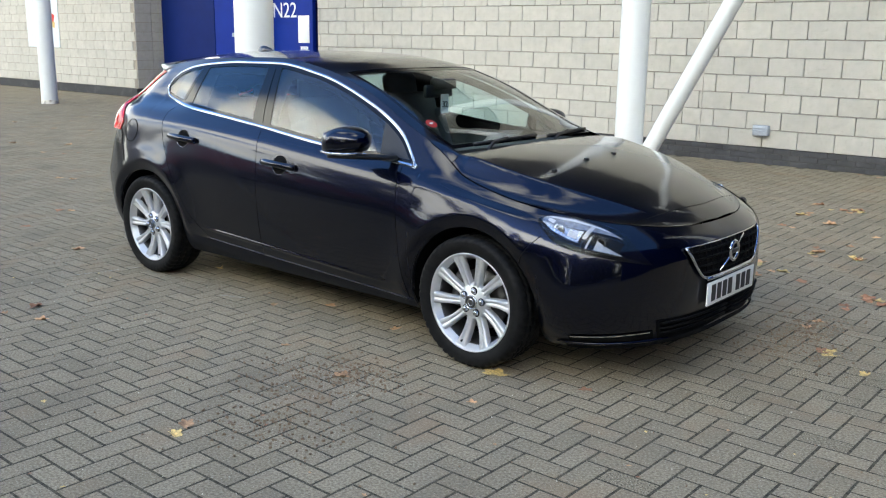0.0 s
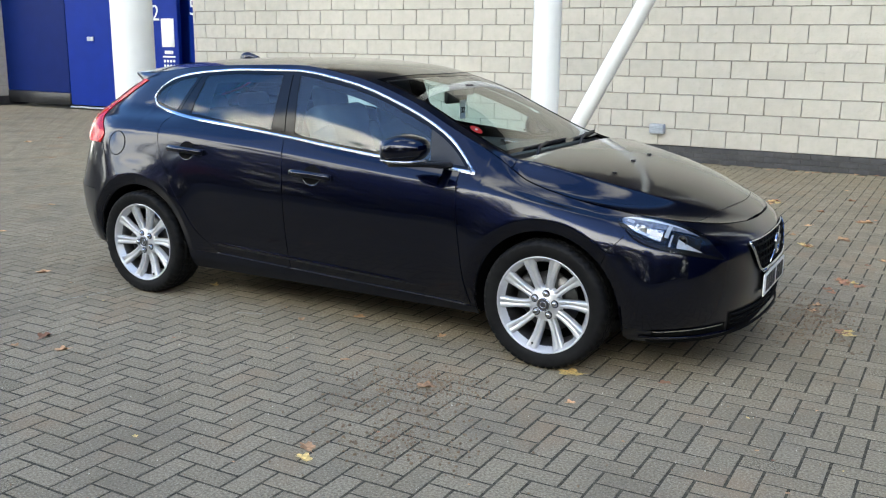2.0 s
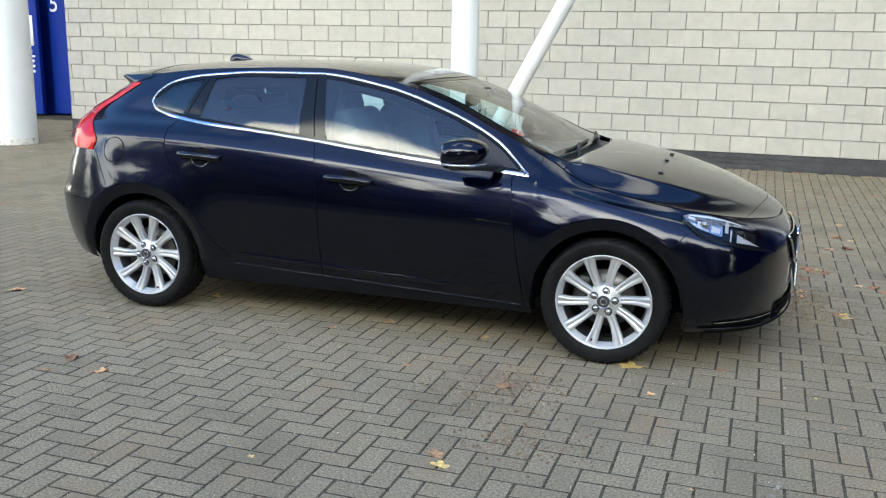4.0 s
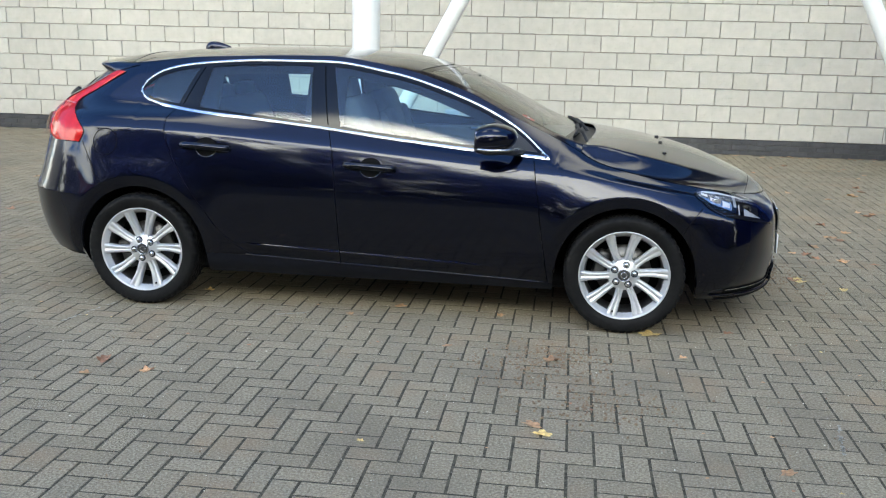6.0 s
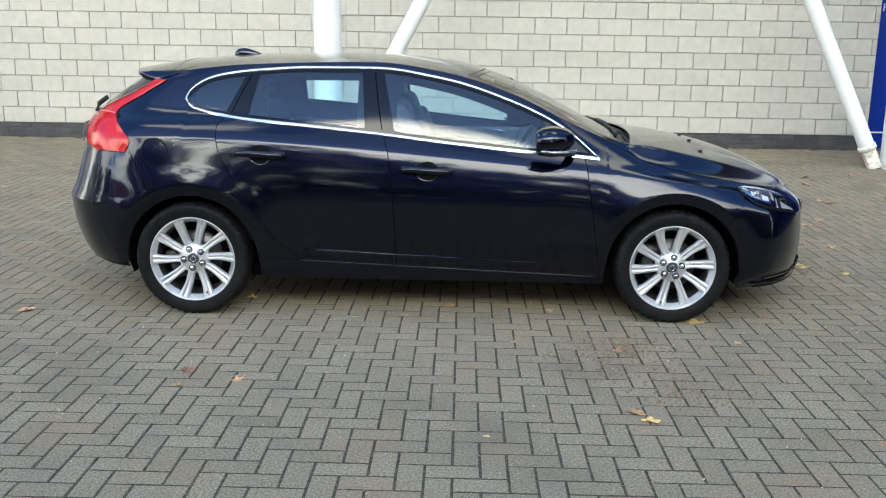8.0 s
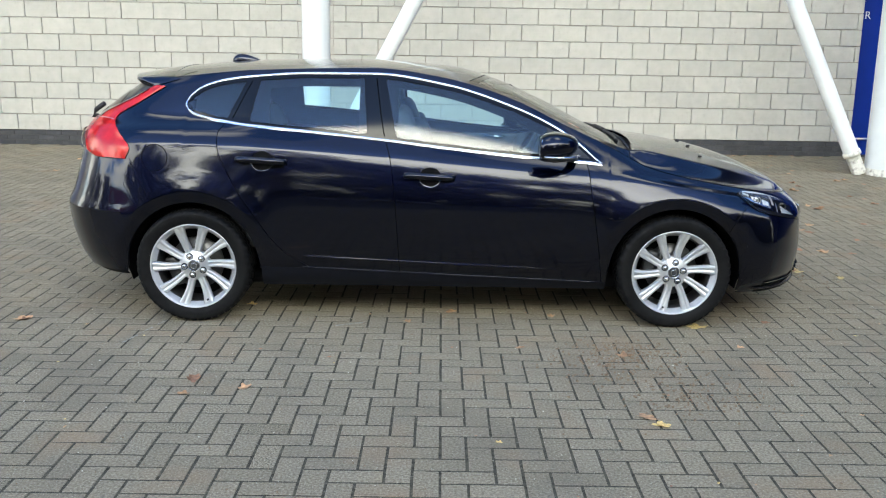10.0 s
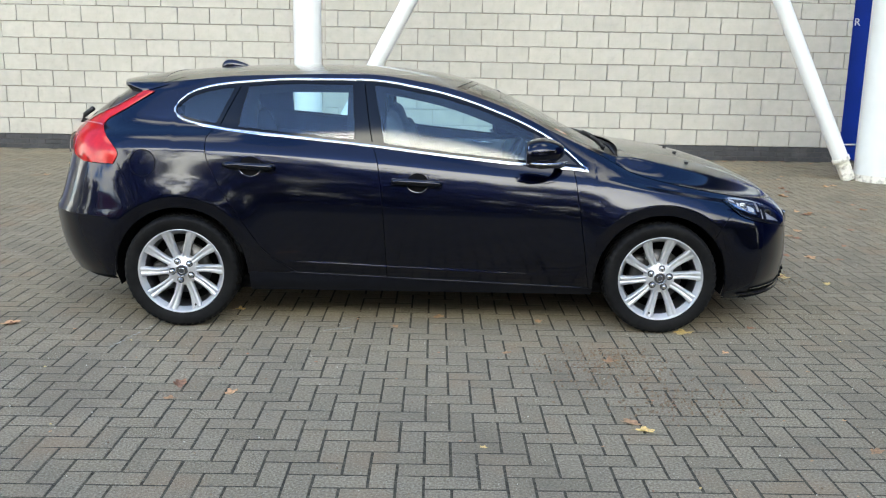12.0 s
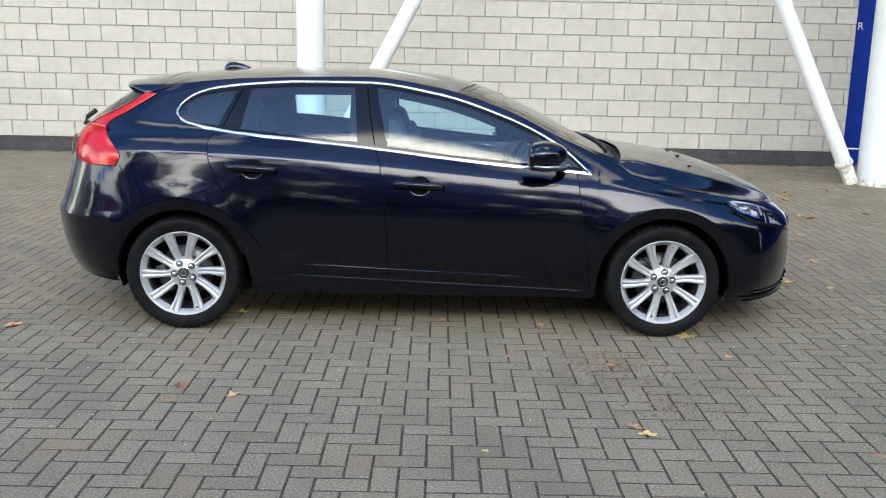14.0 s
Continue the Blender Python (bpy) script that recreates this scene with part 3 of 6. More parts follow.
# ---- the car: one hatchback, nose towards +x, standing on its wheels at the origin ----
car = thing("car", "glossy dark navy five-door hatchback parked on block paving", "car")
AXF, AXR, RA = 1.3235, -1.338, 0.372            # axles and wheel arch radius
XCF, XCR = 1.45, -1.45                          # where the plan starts to round off

z_mid = pchip([-1.80, -1.48, -1.0, -0.55, 0.04, 0.30, 0.65, 0.99, 1.08, 1.16, 1.30, 1.51, 1.78, 1.95, 2.05, 2.125],
              [1.338, 1.388, 1.425, 1.434, 1.405, 1.348, 1.205, 1.035, 1.003, 0.998, 0.988, 0.957, 0.885, 0.815, 0.766, 0.712])
z_edge = pchip([-1.76, -1.45, -1.02, -0.34, 0.04, 0.418, 0.72, 0.90, 1.00, 1.06, 1.11, 1.167, 1.40, 1.655, 1.90, 2.125],
               [1.300, 1.335, 1.378, 1.398, 1.350, 1.240, 1.100, 1.020, 0.973, 0.941, 0.913, 0.888, 0.832, 0.785, 0.742, 0.705])
y_edge = pchip([-1.76, -1.45, -1.0, -0.34, 0.04, 0.418, 0.72, 0.90, 1.00, 1.11, 1.167, 1.40, 1.655, 2.125],
               [0.50, 0.535, 0.568, 0.583, 0.592, 0.622, 0.657, 0.676, 0.693, 0.724, 0.742, 0.772, 0.770, 0.72])
z_shoulder = pchip([-1.76, -1.45, -1.2, -0.3, 0.5, 0.9, 1.3, 1.6, 2.1], [0.985, 0.985, 0.98, 0.925, 0.868, 0.842, 0.795, 0.745, 0.66])
z_belt = pchip([-1.76, -1.395, -1.380, -1.342, -1.171, -0.70, -0.288, 0.047, 0.532, 0.902, 1.1, 1.3, 1.6, 2.1],
               [1.20, 1.178, 1.155, 1.132, 1.100, 1.056, 1.017, 0.979, 0.933, 0.905, 0.865, 0.818, 0.770, 0.685])
z_waist = pchip([-1.76, -1.45, -1.171, -0.70, -0.288, 0.047, 0.532, 0.902, 1.1, 1.3, 1.6, 2.1],
                [1.150, 1.126, 1.100, 1.056, 1.017, 0.979, 0.933, 0.905, 0.865, 0.818, 0.770, 0.685])
y_belt = pchip([-1.76, -1.391, -1.0, -0.3, 0.5, 0.902, 1.3, 1.7], [0.66, 0.685, 0.742, 0.778, 0.785, 0.785, 0.805, 0.80])
y_shoulder = pchip([-1.76, -1.3, -0.8, 0.0, 0.9, 1.3, 1.7], [0.825, 0.838, 0.846, 0.845, 0.848, 0.856, 0.850])
z_top = pchip([-1.395, -1.390, -1.357, -1.279, -1.163, -1.002, -0.70, -0.342, 0.041, 0.418, 0.721, 0.902],
              [1.178, 1.208, 1.250, 1.296, 1.326, 1.346, 1.365, 1.367, 1.314, 1.200, 1.055, 0.905])
x_nose = pchip([0.12, 0.20, 0.30, 0.42, 0.58, 0.65, 0.705, 0.742, 0.785, 0.826, 0.9], [2.13, 2.17, 2.19, 2.20, 2.193, 2.17, 2.125, 2.085, 2.03, 1.97, 1.90])
x_tail = pchip([0.20, 0.35, 0.50, 0.62, 0.68, 0.85, 1.00, 1.10, 1.20, 1.30, 1.40], [2.04, 2.14, 2.185, 2.198, 2.168, 2.112, 2.072, 2.015, 1.895, 1.765, 1.70])
sections = {}


def z_door(x):
    return 0.286 - 0.042 * (x - 0.05)


y_low = pchip([0.10, 0.20, 0.285, 0.40, 0.50, 0.62], [0.66, 0.800, 0.853, 0.877, 0.886, 0.890])


def z_crease(x):
    return z_door(x) + 0.062


nose_lean = pchip([0.10, 0.18, 0.25, 0.32, 0.40, 0.48, 0.55, 0.62, 0.70, 0.78], [0.008, 0.028, 0.048, 0.061, 0.062, 0.052, 0.038, 0.021, 0.006, 0.0])


def base_width(x, z):
    """Half width of the body at x and height z, before the ends round off."""
    k = round(x, 3)
    if k not in sections:
        sections[k] = (z_shoulder(k), y_shoulder(k), z_waist(k), y_belt(k), z_edge(k), y_edge(k))
    zs, ys, zb, yb, ze, ye = sections[k]
    if z <= 0.62:
        w = y_low(z)
    elif z <= zs:                              # full flank, leaning in more and more
        w = 0.890 - (0.890 - ys) * ((z - 0.62) / (zs - 0.62)) ** 2
    elif z <= zb:                              # shoulder below the windows
        h, s = zb - zs, (z - zs) / max(1e-6, zb - zs)
        m0, m1 = -2 * (0.890 - ys) / (zs - 0.62), (yb - ys) / max(h, 0.02)
        w = ((1 + 2 * s) * (1 - s) ** 2 * ys + s * (1 - s) ** 2 * h * m0 + s * s * (3 - 2 * s) * yb + s * s * (s - 1) * h * m1)
    else:                                      # bowed glass above the belt
        s = (z - zb) / max(1e-6, ze - zb)
        w = yb - (yb - ye) * (0.72 * s + 0.28 * s * s)
    if x < -0.55 and z > 0.8:                  # hip line running back to the tail lamp
        ramp = min(1.0, max(0.0, -0.70 - x) / 0.55)
        w += 0.009 * ramp * math.exp(-((z - 1.052) / 0.028) ** 2)
        above = min(1.0, max(0.0, (z - 1.058) / 0.045))
        w -= 0.013 * ramp * above * above * (3 - 2 * above) * max(0.0, 1 - max(0.0, z - 1.12) / 0.17)
    for ax in (AXF, AXR):                      # swelling round the wheel arches
        d = math.hypot(x - ax, z - 0.31)
        r = (d - RA) / 0.052
        f = lerp(0.15, 1.0, max(0.0, r)) if r < 1 else math.exp(-((r - 1) / 3.0) - ((r - 1) / 2.6) ** 2)
        w += 0.020 * f * min(1.0, max(0.0, (z - 0.10) / 0.35)) * (1 if z < 0.80 else max(0.0, 1 - (z - 0.80) / 0.15))
    if x > 1.68 and z < 0.78:                  # the nose leans back above its fullest part
        ramp = min(1.0, (x - 1.68) / 0.20)
        w += ramp * ramp * (3 - 2 * ramp) * nose_lean(max(0.10, z))
    if x < -1.60 and z > 0.612:                # bumper edge below the tail
        w -= 0.004 * min(1.0, (-1.60 - x) / 0.12) * min(1.0, (z - 0.612) / 0.045)
    if -0.85 < x < 0.80 and z < 0.5:           # sharp fold low on the doors
        fold = min(1.0, (x + 0.85) / 0.25, (0.80 - x) / 0.35)
        w += 0.0062 * fold * math.exp(-((z - z_crease(x)) / 0.009) ** 2)
    return w


def round_off(x, z):
    if x > XCF:
        s = (x - XCF) / (x_nose(z) - XCF)
        return max(0.0, 1 - s ** 2.6) ** (1 / 2.6) if s < 1 else 0.0
    if x < XCR:
        s = (XCR - x) / (x_tail(z) + XCR)
        return max(0.0, 1 - s ** 2.9) ** (1 / 2.9) if s < 1 else 0.0
    return 1.0


def skin(x, z, out=0.0):
    """A point of the body side (positive half), pushed outwards by out."""
    p = Vector((x, base_width(x, z) * round_off(x, z), z))
    if out:
        e = 0.004
        px = Vector((x + e, base_width(x + e, z) * round_off(x + e, z), z))
        mx = Vector((x - e, base_width(x - e, z) * round_off(x - e, z), z))
        pz = Vector((x, base_width(x, z + e) * round_off(x, z + e), z + e))
        n = (pz - p).cross(px - mx)
        if n.y < 0:
            n.negate()
        if n.length > 1e-9:
            p += n.normalized() * out
    return p


def wrap(front, s, z, out=0.0):
    """A point of the nose or tail: s from 0 (where the side panel ends) to 1 (the middle)."""
    n = 2.6 if front else 2.9
    xc, xe = (XCF, x_nose(z)) if front else (XCR, -x_tail(z))
    x0 = 1.712 if front else -1.722
    s0 = min(0.999, (x0 - xc) / (xe - xc))
    a0 = math.acos(min(1.0, s0 ** (n / 2)))
    a = a0 * (1 - s)
    x = xc + (xe - xc) * math.cos(a) ** (2 / n)
    y = base_width(x, z) * (max(0.0, math.sin(a)) ** (2 / n))
    d = Vector((x - xc * 0.85, y, 0)).normalized() * out
    return Vector((x, y, z)) + d


def chin(s):
    """Height of the bumper's lower edge, rising towards the middle."""
    return 0.187 + 0.036 * s ** 1.4


crease_at = pchip([1.05, 1.2, 1.55, 1.95, 2.1], [0.95, 0.91, 0.82, 0.70, 0.66])
crease_fall = pchip([1.05, 1.2, 1.3, 1.4, 1.55, 1.7, 1.85, 2.0], [0.26, 0.27, 0.33, 0.38, 0.43, 0.47, 0.50, 0.54])


def top(x, f):
    """A point of the bonnet, screen or roof: f from 0 (middle) to 1 (edge)."""
    ze = z_edge(x)
    ye = base_width(x, ze) * round_off(x, ze)
    zm = max(z_mid(x), ze)
    a = abs(f)
    fall = a ** 2.6
    if x > 0.9:                                # flat bonnet with a crease, then falling shoulders
        ac = crease_at(x)
        fc = crease_fall(x)
        bon = fc * (a / ac) ** 2.15 if a < ac else fc + (1 - fc) * (1 - (1 - (a - ac) / (1 - ac)) ** 1.45)
        fall = lerp(fall, bon, min(1, (x - 0.9) / 0.25))
    return Vector((x, ye * f, ze + (zm - ze) * (1 - fall)))


def sheet(nu, nv, fn, side=1):
    """A grid of faces through fn(u, v), facing outwards; side -1 is the near (right-hand) flank."""
    b = bmesh.new()
    rows = []
    for i in range(nu + 1):
        row = []
        for j in range(nv + 1):
            p = fn(i / nu, j / nv)
            row.append(b.verts.new((p[0], p[1] * side, p[2])))
        rows.append(row)
    for i in range(nu):
        for j in range(nv):
            q = [rows[i][j], rows[i + 1][j], rows[i + 1][j + 1], rows[i][j + 1]]
            if (q[0].co - q[2].co).cross(q[1].co - q[3].co).length > 1e-9:
                b.faces.new(q)
    bmesh.ops.remove_doubles(b, verts=b.verts[:], dist=1e-5)
    b.normal_update()
    total = 0.0
    for f in b.faces:
        c = f.calc_center_median()
        mid = Vector((max(-1.2, min(1.2, c.x)), 0, 0.75))
        total += f.normal.dot(c - mid) * f.calc_area()
    if total < 0:
        bmesh.ops.reverse_faces(b, faces=b.faces[:])
    return b


def thick(ob, t=0.006):
    b = bmesh.new()
    b.from_mesh(ob.data)
    b.normal_update()
    rim = [e for e in b.edges if e.is_boundary]
    normals = {v: v.normal.copy() for e in rim for v in e.verts}
    new_geo = bmesh.ops.extrude_edge_only(b, edges=rim)["geom"]
    moved = [g for g in new_geo if isinstance(g, bmesh.types.BMVert)]
    for v in moved:
        near = min(normals, key=lambda w: (w.co - v.co).length_squared)
        v.co = v.co - normals[near] * t
    for e in rim:
        e.smooth = False
    b.to_mesh(ob.data)
    b.free()
    return ob


def arch(x, plain):
    """Lower edge of a flank: the wheel arch over the wheels, elsewhere plain(x)."""
    for ax in (AXF, AXR):
        d = abs(x - ax)
        if d < RA:
            return 0.31 + math.sqrt(RA * RA - d * d)
    return plain(x)


shut_fender = pchip([0.20, 0.255, 0.50, 0.755, 0.905, 1.02], [0.935, 0.925, 0.885, 0.846, 0.823, 0.80])
shut_b = pchip([0.25, 0.288, 0.764, 0.94, 1.02, 1.37], [-0.197, -0.199, -0.233, -0.259, -0.285, -0.345])
shut_rear = pchip([0.30, 0.322, 0.345, 0.424, 0.587, 0.792, 0.968, 1.038, 1.115], [-0.66, -0.70, -0.738, -0.851, -0.974, -1.109, -1.190, -1.198, -1.150])
GAP = 0.0022


def flank(xl, xr, lo, hi, stations=None, fold=True):
    """A patch of the side between two shut lines xl(z), xr(z), from lo(x) to hi(x)."""
    def fn(u, v):
        s = stations(u) if stations else u
        z = 0.6
        for _ in range(6):
            x = lerp(xl(z), xr(z), s)
            z = lerp(lo(x), hi(x), v)
            if fold:
                c = z_crease(x)
                if v < 0.1:
                    z = lerp(lo(x), c - 0.022, v / 0.1)
                elif v < 0.4:
                    z = lerp(c - 0.022, c + 0.022, (v - 0.1) / 0.3)
                else:
                    z = lerp(c + 0.022, hi(x), (v - 0.4) / 0.6)
        return skin(x, z)
    return fn


for side in (-1, 1):
    # front wing: a strip beside the door, then stations over the arch
    marks = [AXF - RA - 0.0012] + [AXF - RA * math.cos(math.pi * k / 40) * 0.9999 for k in range(41)] + [AXF + RA + 0.0012, 1.712]
    total = 8 + len(marks) - 1

    def wing(u, v):
        i, z = round(u * total), 0.6
        for _ in range(8):
            x = lerp(shut_fender(z) + GAP, marks[0], i / 8) if i < 8 else marks[i - 8]
            z = lerp(arch(x, lambda q: 0.20), z_edge(x) - 0.003, v)
        return skin(x, z)
    thick(part("front_wing", sheet(total, 26, wing, side), PAINT, car))
    # doors
    fd = part("front_door", sheet(44, 40, flank(lambda z: shut_b(z) + GAP, lambda z: shut_fender(z) - GAP, z_door, lambda x: z_belt(x)), side), PAINT, car)
    thick(fd)
    rd = part("rear_door", sheet(44, 40, flank(lambda z: shut_rear(z) + GAP, lambda z: shut_b(z) - GAP, lambda x: z_door(x), lambda x: z_belt(x)), side), PAINT, car)
    thick(rd)
    # rear quarter, with the roof pillar behind the window
    x_q, z_q = -1.198, 0.31 + math.sqrt(RA * RA - (-1.198 - AXR) ** 2)
    qmarks = [-1.722, -1.716, AXR - RA - 0.0012] + [AXR - RA * math.cos(math.pi * k / 40) * 0.9999 for k in range(41)]
    qmarks = [q for q in qmarks if q < x_q - 0.003] + [x_q]
    qa = len(qmarks) - 1

    def quarter(u, v):
        x = qmarks[round(u * qa)]
        return skin(x, lerp(arch(x, lambda q: 0.278), z_belt(x), v))

    def quarter_front(u, v):
        k = round(v * 60)
        z = lerp(0.318, z_q, k / 20) if k < 20 else lerp(z_q, z_belt(x_q), (k - 20) / 40)
        xl = x_q if k >= 20 else AXR + math.sqrt(max(0, RA * RA - max(0, z - 0.31) ** 2)) + (0.0005 if z < 0.33 else 0)
        x = lerp(xl, max(xl, shut_rear(z) - GAP), u)
        return skin(x, min(z, z_belt(x)))
    b = sheet(qa, 40, quarter, side)
    b2 = sheet(8, 60, quarter_front, side)
    me2 = bpy.data.meshes.new("patch")
    b2.to_mesh(me2)
    b2.free()
    b.from_mesh(me2)
    bpy.data.meshes.remove(me2)
    bmesh.ops.remove_doubles(b, verts=b.verts[:], dist=2e-4)
    thick(part("rear_quarter", b, PAINT, car))
    thick(part("rear_pillar", sheet(24, 10, lambda u, v: (lambda x: skin(x, lerp(z_belt(x), z_edge(x) - 0.002, v)))(lerp(-1.722, -1.395, u)), side), PAINT, car))
    # roof rail above the windows
    thick(part("roof_rail", sheet(70, 5, lambda u, v: (lambda x: skin(x, lerp(z_top(x), z_edge(x) - 0.001, v)))(lerp(-1.395, 0.902, 0.5 - 0.5 * math.cos(math.pi * u))), side), PAINT, car))
    # sill
    thick(part("sill", sheet(50, 8, lambda u, v: (lambda x: skin(x, lerp(0.203, z_door(x) - 0.004, v)))(lerp(AXR + RA + 0.002, AXF - RA - 0.002, u)), side), SILL, car))
    for xa, xb in ((-0.735, -0.205), (-0.193, 0.918)):
        b = bmesh.new()
        tube(b, [(lambda p: (p.x, p.y * side, p.z))(skin(lerp(xa, xb, k / 16), z_door(lerp(xa, xb, k / 16)) + 0.002, 0.0015)) for k in range(17)], 0.0032, 6)
        part("door_edge", b, PAINT, car)
    # dark seals behind the shut lines
    for name, fx, za, zb in (("door_seal", shut_fender, 0.25, 0.90), ("door_seal", shut_b, 0.29, 1.372), ("door_seal", shut_rear, 0.32, 1.10), ("door_seal", pchip([1.10, 1.345], [-1.140, -1.020]), 1.10, 1.345)):
        part(name, sheet(40, 2, lambda u, v, fx=fx, za=za, zb=zb: skin(fx(lerp(za, zb, u)) + (v - 0.5) * 0.03, lerp(za, zb, u), -0.009), side), SEAL, car)
    part("door_seal", sheet(40, 2, lambda u, v: (lambda x: skin(x, z_door(x) - 0.004 + (v - 0.5) * 0.03, -0.009))(lerp(-0.75, 0.93, u)), side), SEAL, car)

    # window panes and dark pillars
    def pane(xa, xb, za=lambda x: z_belt(x), zb=lambda x: z_top(x), out=0.0, inset=0.0):
        def fn(u, v):
            z = 1.1
            for _ in range(6):
                x = lerp(xa(z), xb(z), u)
                z = lerp(za(x) + inset, max(za(x) + inset, zb(x) - inset), v)
            return skin(x, z, out)
        return fn
    c_line = pchip([1.10, 1.345], [-1.140, -1.020])
    c_rear = pchip([1.06, 1.36], [-1.052, -0.985])
    b_rear = pchip([1.0, 1.37], [-0.375, -0.405])
    b_front = pchip([1.0, 1.37], [-0.222, -0.300])
    sail = pchip([0.90, 1.12], [0.665, 0.60])
    part("quarter_window", sheet(24, 12, pane(lambda z: -1.395, lambda z: c_line(z) - 0.028, out=-0.003), side), SIDE_GLASS, car, "small tinted quarter window")
    part("rear_side_window", sheet(24, 14, pane(c_rear, b_rear, out=-0.003), side), SIDE_GLASS, car, "tinted rear door window")
    part("front_side_window", sheet(30, 14, pane(b_front, sail, out=-0.003), side), SIDE_GLASS, car, "tinted front door window")
    part("window_pillar", sheet(6, 12, pane(lambda z: c_line(z) - 0.030, lambda z: c_line(z) - 0.003), side), GLOSS_BLACK, car)
    part("window_pillar", sheet(6, 12, pane(lambda z: c_line(z) + 0.003, lambda z: c_rear(z) + 0.006), side), GLOSS_BLACK, car)
    part("window_pillar", sheet(6, 12, pane(lambda z: b_rear(z) - 0.006, lambda z: shut_b(z) - 0.003), side), GLOSS_BLACK, car)
    part("window_pillar", sheet(6, 12, pane(lambda z: shut_b(z) + 0.003, lambda z: b_front(z) + 0.006), side), GLOSS_BLACK, car)
    part("mirror_sail", sheet(12, 8, pane(lambda z: sail(z) - 0.005, lambda z: 0.902), side), TRIM, car)
    # black borders of the glass
    part("glass_border", sheet(60, 1, lambda u, v: (lambda x: skin(x, z_belt(x) + 0.022 * v, 0.0005))(lerp(-1.35, 0.86, u)), side), GLOSS_BLACK, car)
    part("glass_border", sheet(60, 1, lambda u, v: (lambda x: skin(x, max(z_belt(x), z_top(x) - 0.024 * v), 0.0005))(lerp(-1.385, 0.86, u)), side), GLOSS_BLACK, car)
    # chrome surround: a raised strip all round the windows
    def chrome(zf, xa, xb, drop):
        def fn(u, v):
            x = lerp(xa, xb, 0.5 - 0.5 * math.cos(math.pi * u))
            bow = math.sin(math.pi * v)
            return skin(x, zf(x) + drop * (v - 0.5), 0.0015 + 0.004 * bow)
        return fn
    part("chrome_strip", sheet(90, 5, chrome(z_belt, -1.395, 0.905, 0.0150), side), SATIN, car, "bright chrome window strip")
    part("chrome_strip", sheet(120, 5, chrome(z_top, -1.395, 0.905, 0.0150), side), SATIN, car, "bright chrome window strip")
    b = bmesh.new()
    tube(b, [Vector((p.x, p.y * side, p.z)) for p in (skin(-1.3945 - 0.002 * math.sin(math.pi * k / 8), lerp(1.172, 1.205, k / 8), 0.002) for k in range(9))], 0.0055, 8)
    part("chrome_strip", b, SATIN, car, "bright chrome window strip")
    b = bmesh.new()
    tube(b, [Vector((p.x, p.y * side, p.z)) for p in (skin(0.880, 0.922, 0.003), skin(0.905, 0.908, 0.003), skin(0.880, 0.906, 0.003))], 0.0075, 8)
    part("chrome_strip", b, SATIN, car, "bright chrome window strip")

    # bumpers: nose and tail corners, each half a wrap
    def z_top_nose(s):
        z = 0.72
        for _ in range(8):
            z = z_edge(wrap(True, s, z).x) - 0.002
        return z
    zt = [z_top_nose(k / 40) for k in range(41)]
    thick(part("front_bumper", sheet(40, 30, lambda u, v: wrap(True, u, lerp(chin(u), zt[round(u * 40)], v)), side), PAINT, car))

    def z_top_tail(s):
        z = 1.3
        for _ in range(8):
            z = z_edge(wrap(False, s, z).x) - 0.002
        return z
    zq = [z_top_tail(k / 40) for k in range(41)]
    thick(part("rear_body", sheet(40, 40, lambda u, v: wrap(False, u, lerp(0.62, zq[round(u * 40)], v)), side), PAINT, car))
    part("rear_bumper", sheet(40, 16, lambda u, v: wrap(False, u, lerp(0.275, 0.618, v)), side), PAINT, car)
    part("rear_valance", sheet(24, 4, lambda u, v: wrap(False, u, lerp(0.25, 0.285, v), -0.02 * (1 - v)), side), SEAL, car, "matt black lower valance")

    # wheel housing
    for ax in (AXF, AXR):
        b = bmesh.new()
        n = 26
        rows = []
        for k in range(-1, n + 2):
            a = math.pi * min(n, max(0, k)) / n
            px, pz = ax + (RA + 0.001) * math.cos(a), 0.31 + (RA + 0.001) * math.sin(a)
            if k in (-1, n + 1):
                pz = 0.205
            yo = base_width(px, max(pz, 0.2)) * round_off(px, max(pz, 0.2)) - (0.02 if k in (-1, n + 1) else 0)
            rows.append([b.verts.new((px, side * yy, pz)) for yy in (yo - 0.002, yo - 0.02, 0.60, 0.55)])
        for r, q in zip(rows, rows[1:]):
            for j in range(3):
                b.faces.new((r[j], q[j], q[j + 1], r[j + 1]))
        cap = b.verts.new((ax, side * 0.55, 0.31))
        for r, q in zip(rows, rows[1:]):
            b.faces.new((r[3], q[3], cap))
        part("wheel_housing", b, SEAL, car)
        # rolled lip along the arch
        b = bmesh.new()
        tube(b, [(ax + RA * math.cos(a), side * (base_width(ax + RA * math.cos(a), 0.31 + RA * math.sin(a)) * round_off(ax + RA * math.cos(a), 0.31 + RA * math.sin(a)) - 0.011), 0.31 + RA * math.sin(a)) for a in (math.pi * k / 30 for k in range(31))], 0.008, 6)
        part("arch_lip", b, PAINT, car)

# roof, screens, bonnet: spanning both halves
x_scr_top = lambda f: 0.285 - 0.13 * f * f
x_scr_low = lambda f: 1.075 - 0.075 * f * f
x_bon_rear = lambda f: 1.155 - 0.085 * f * f
x_bon_front = lambda f: 2.045 - 0.10 * f * f


def spread(xa, xb, f0=1.0, lift=0.0):
    def fn(u, v):
        f = lerp(-f0, f0, v)
        p = top(lerp(xa(f), xb(f), u), f)
        p.z += lift
        return p
    return fn


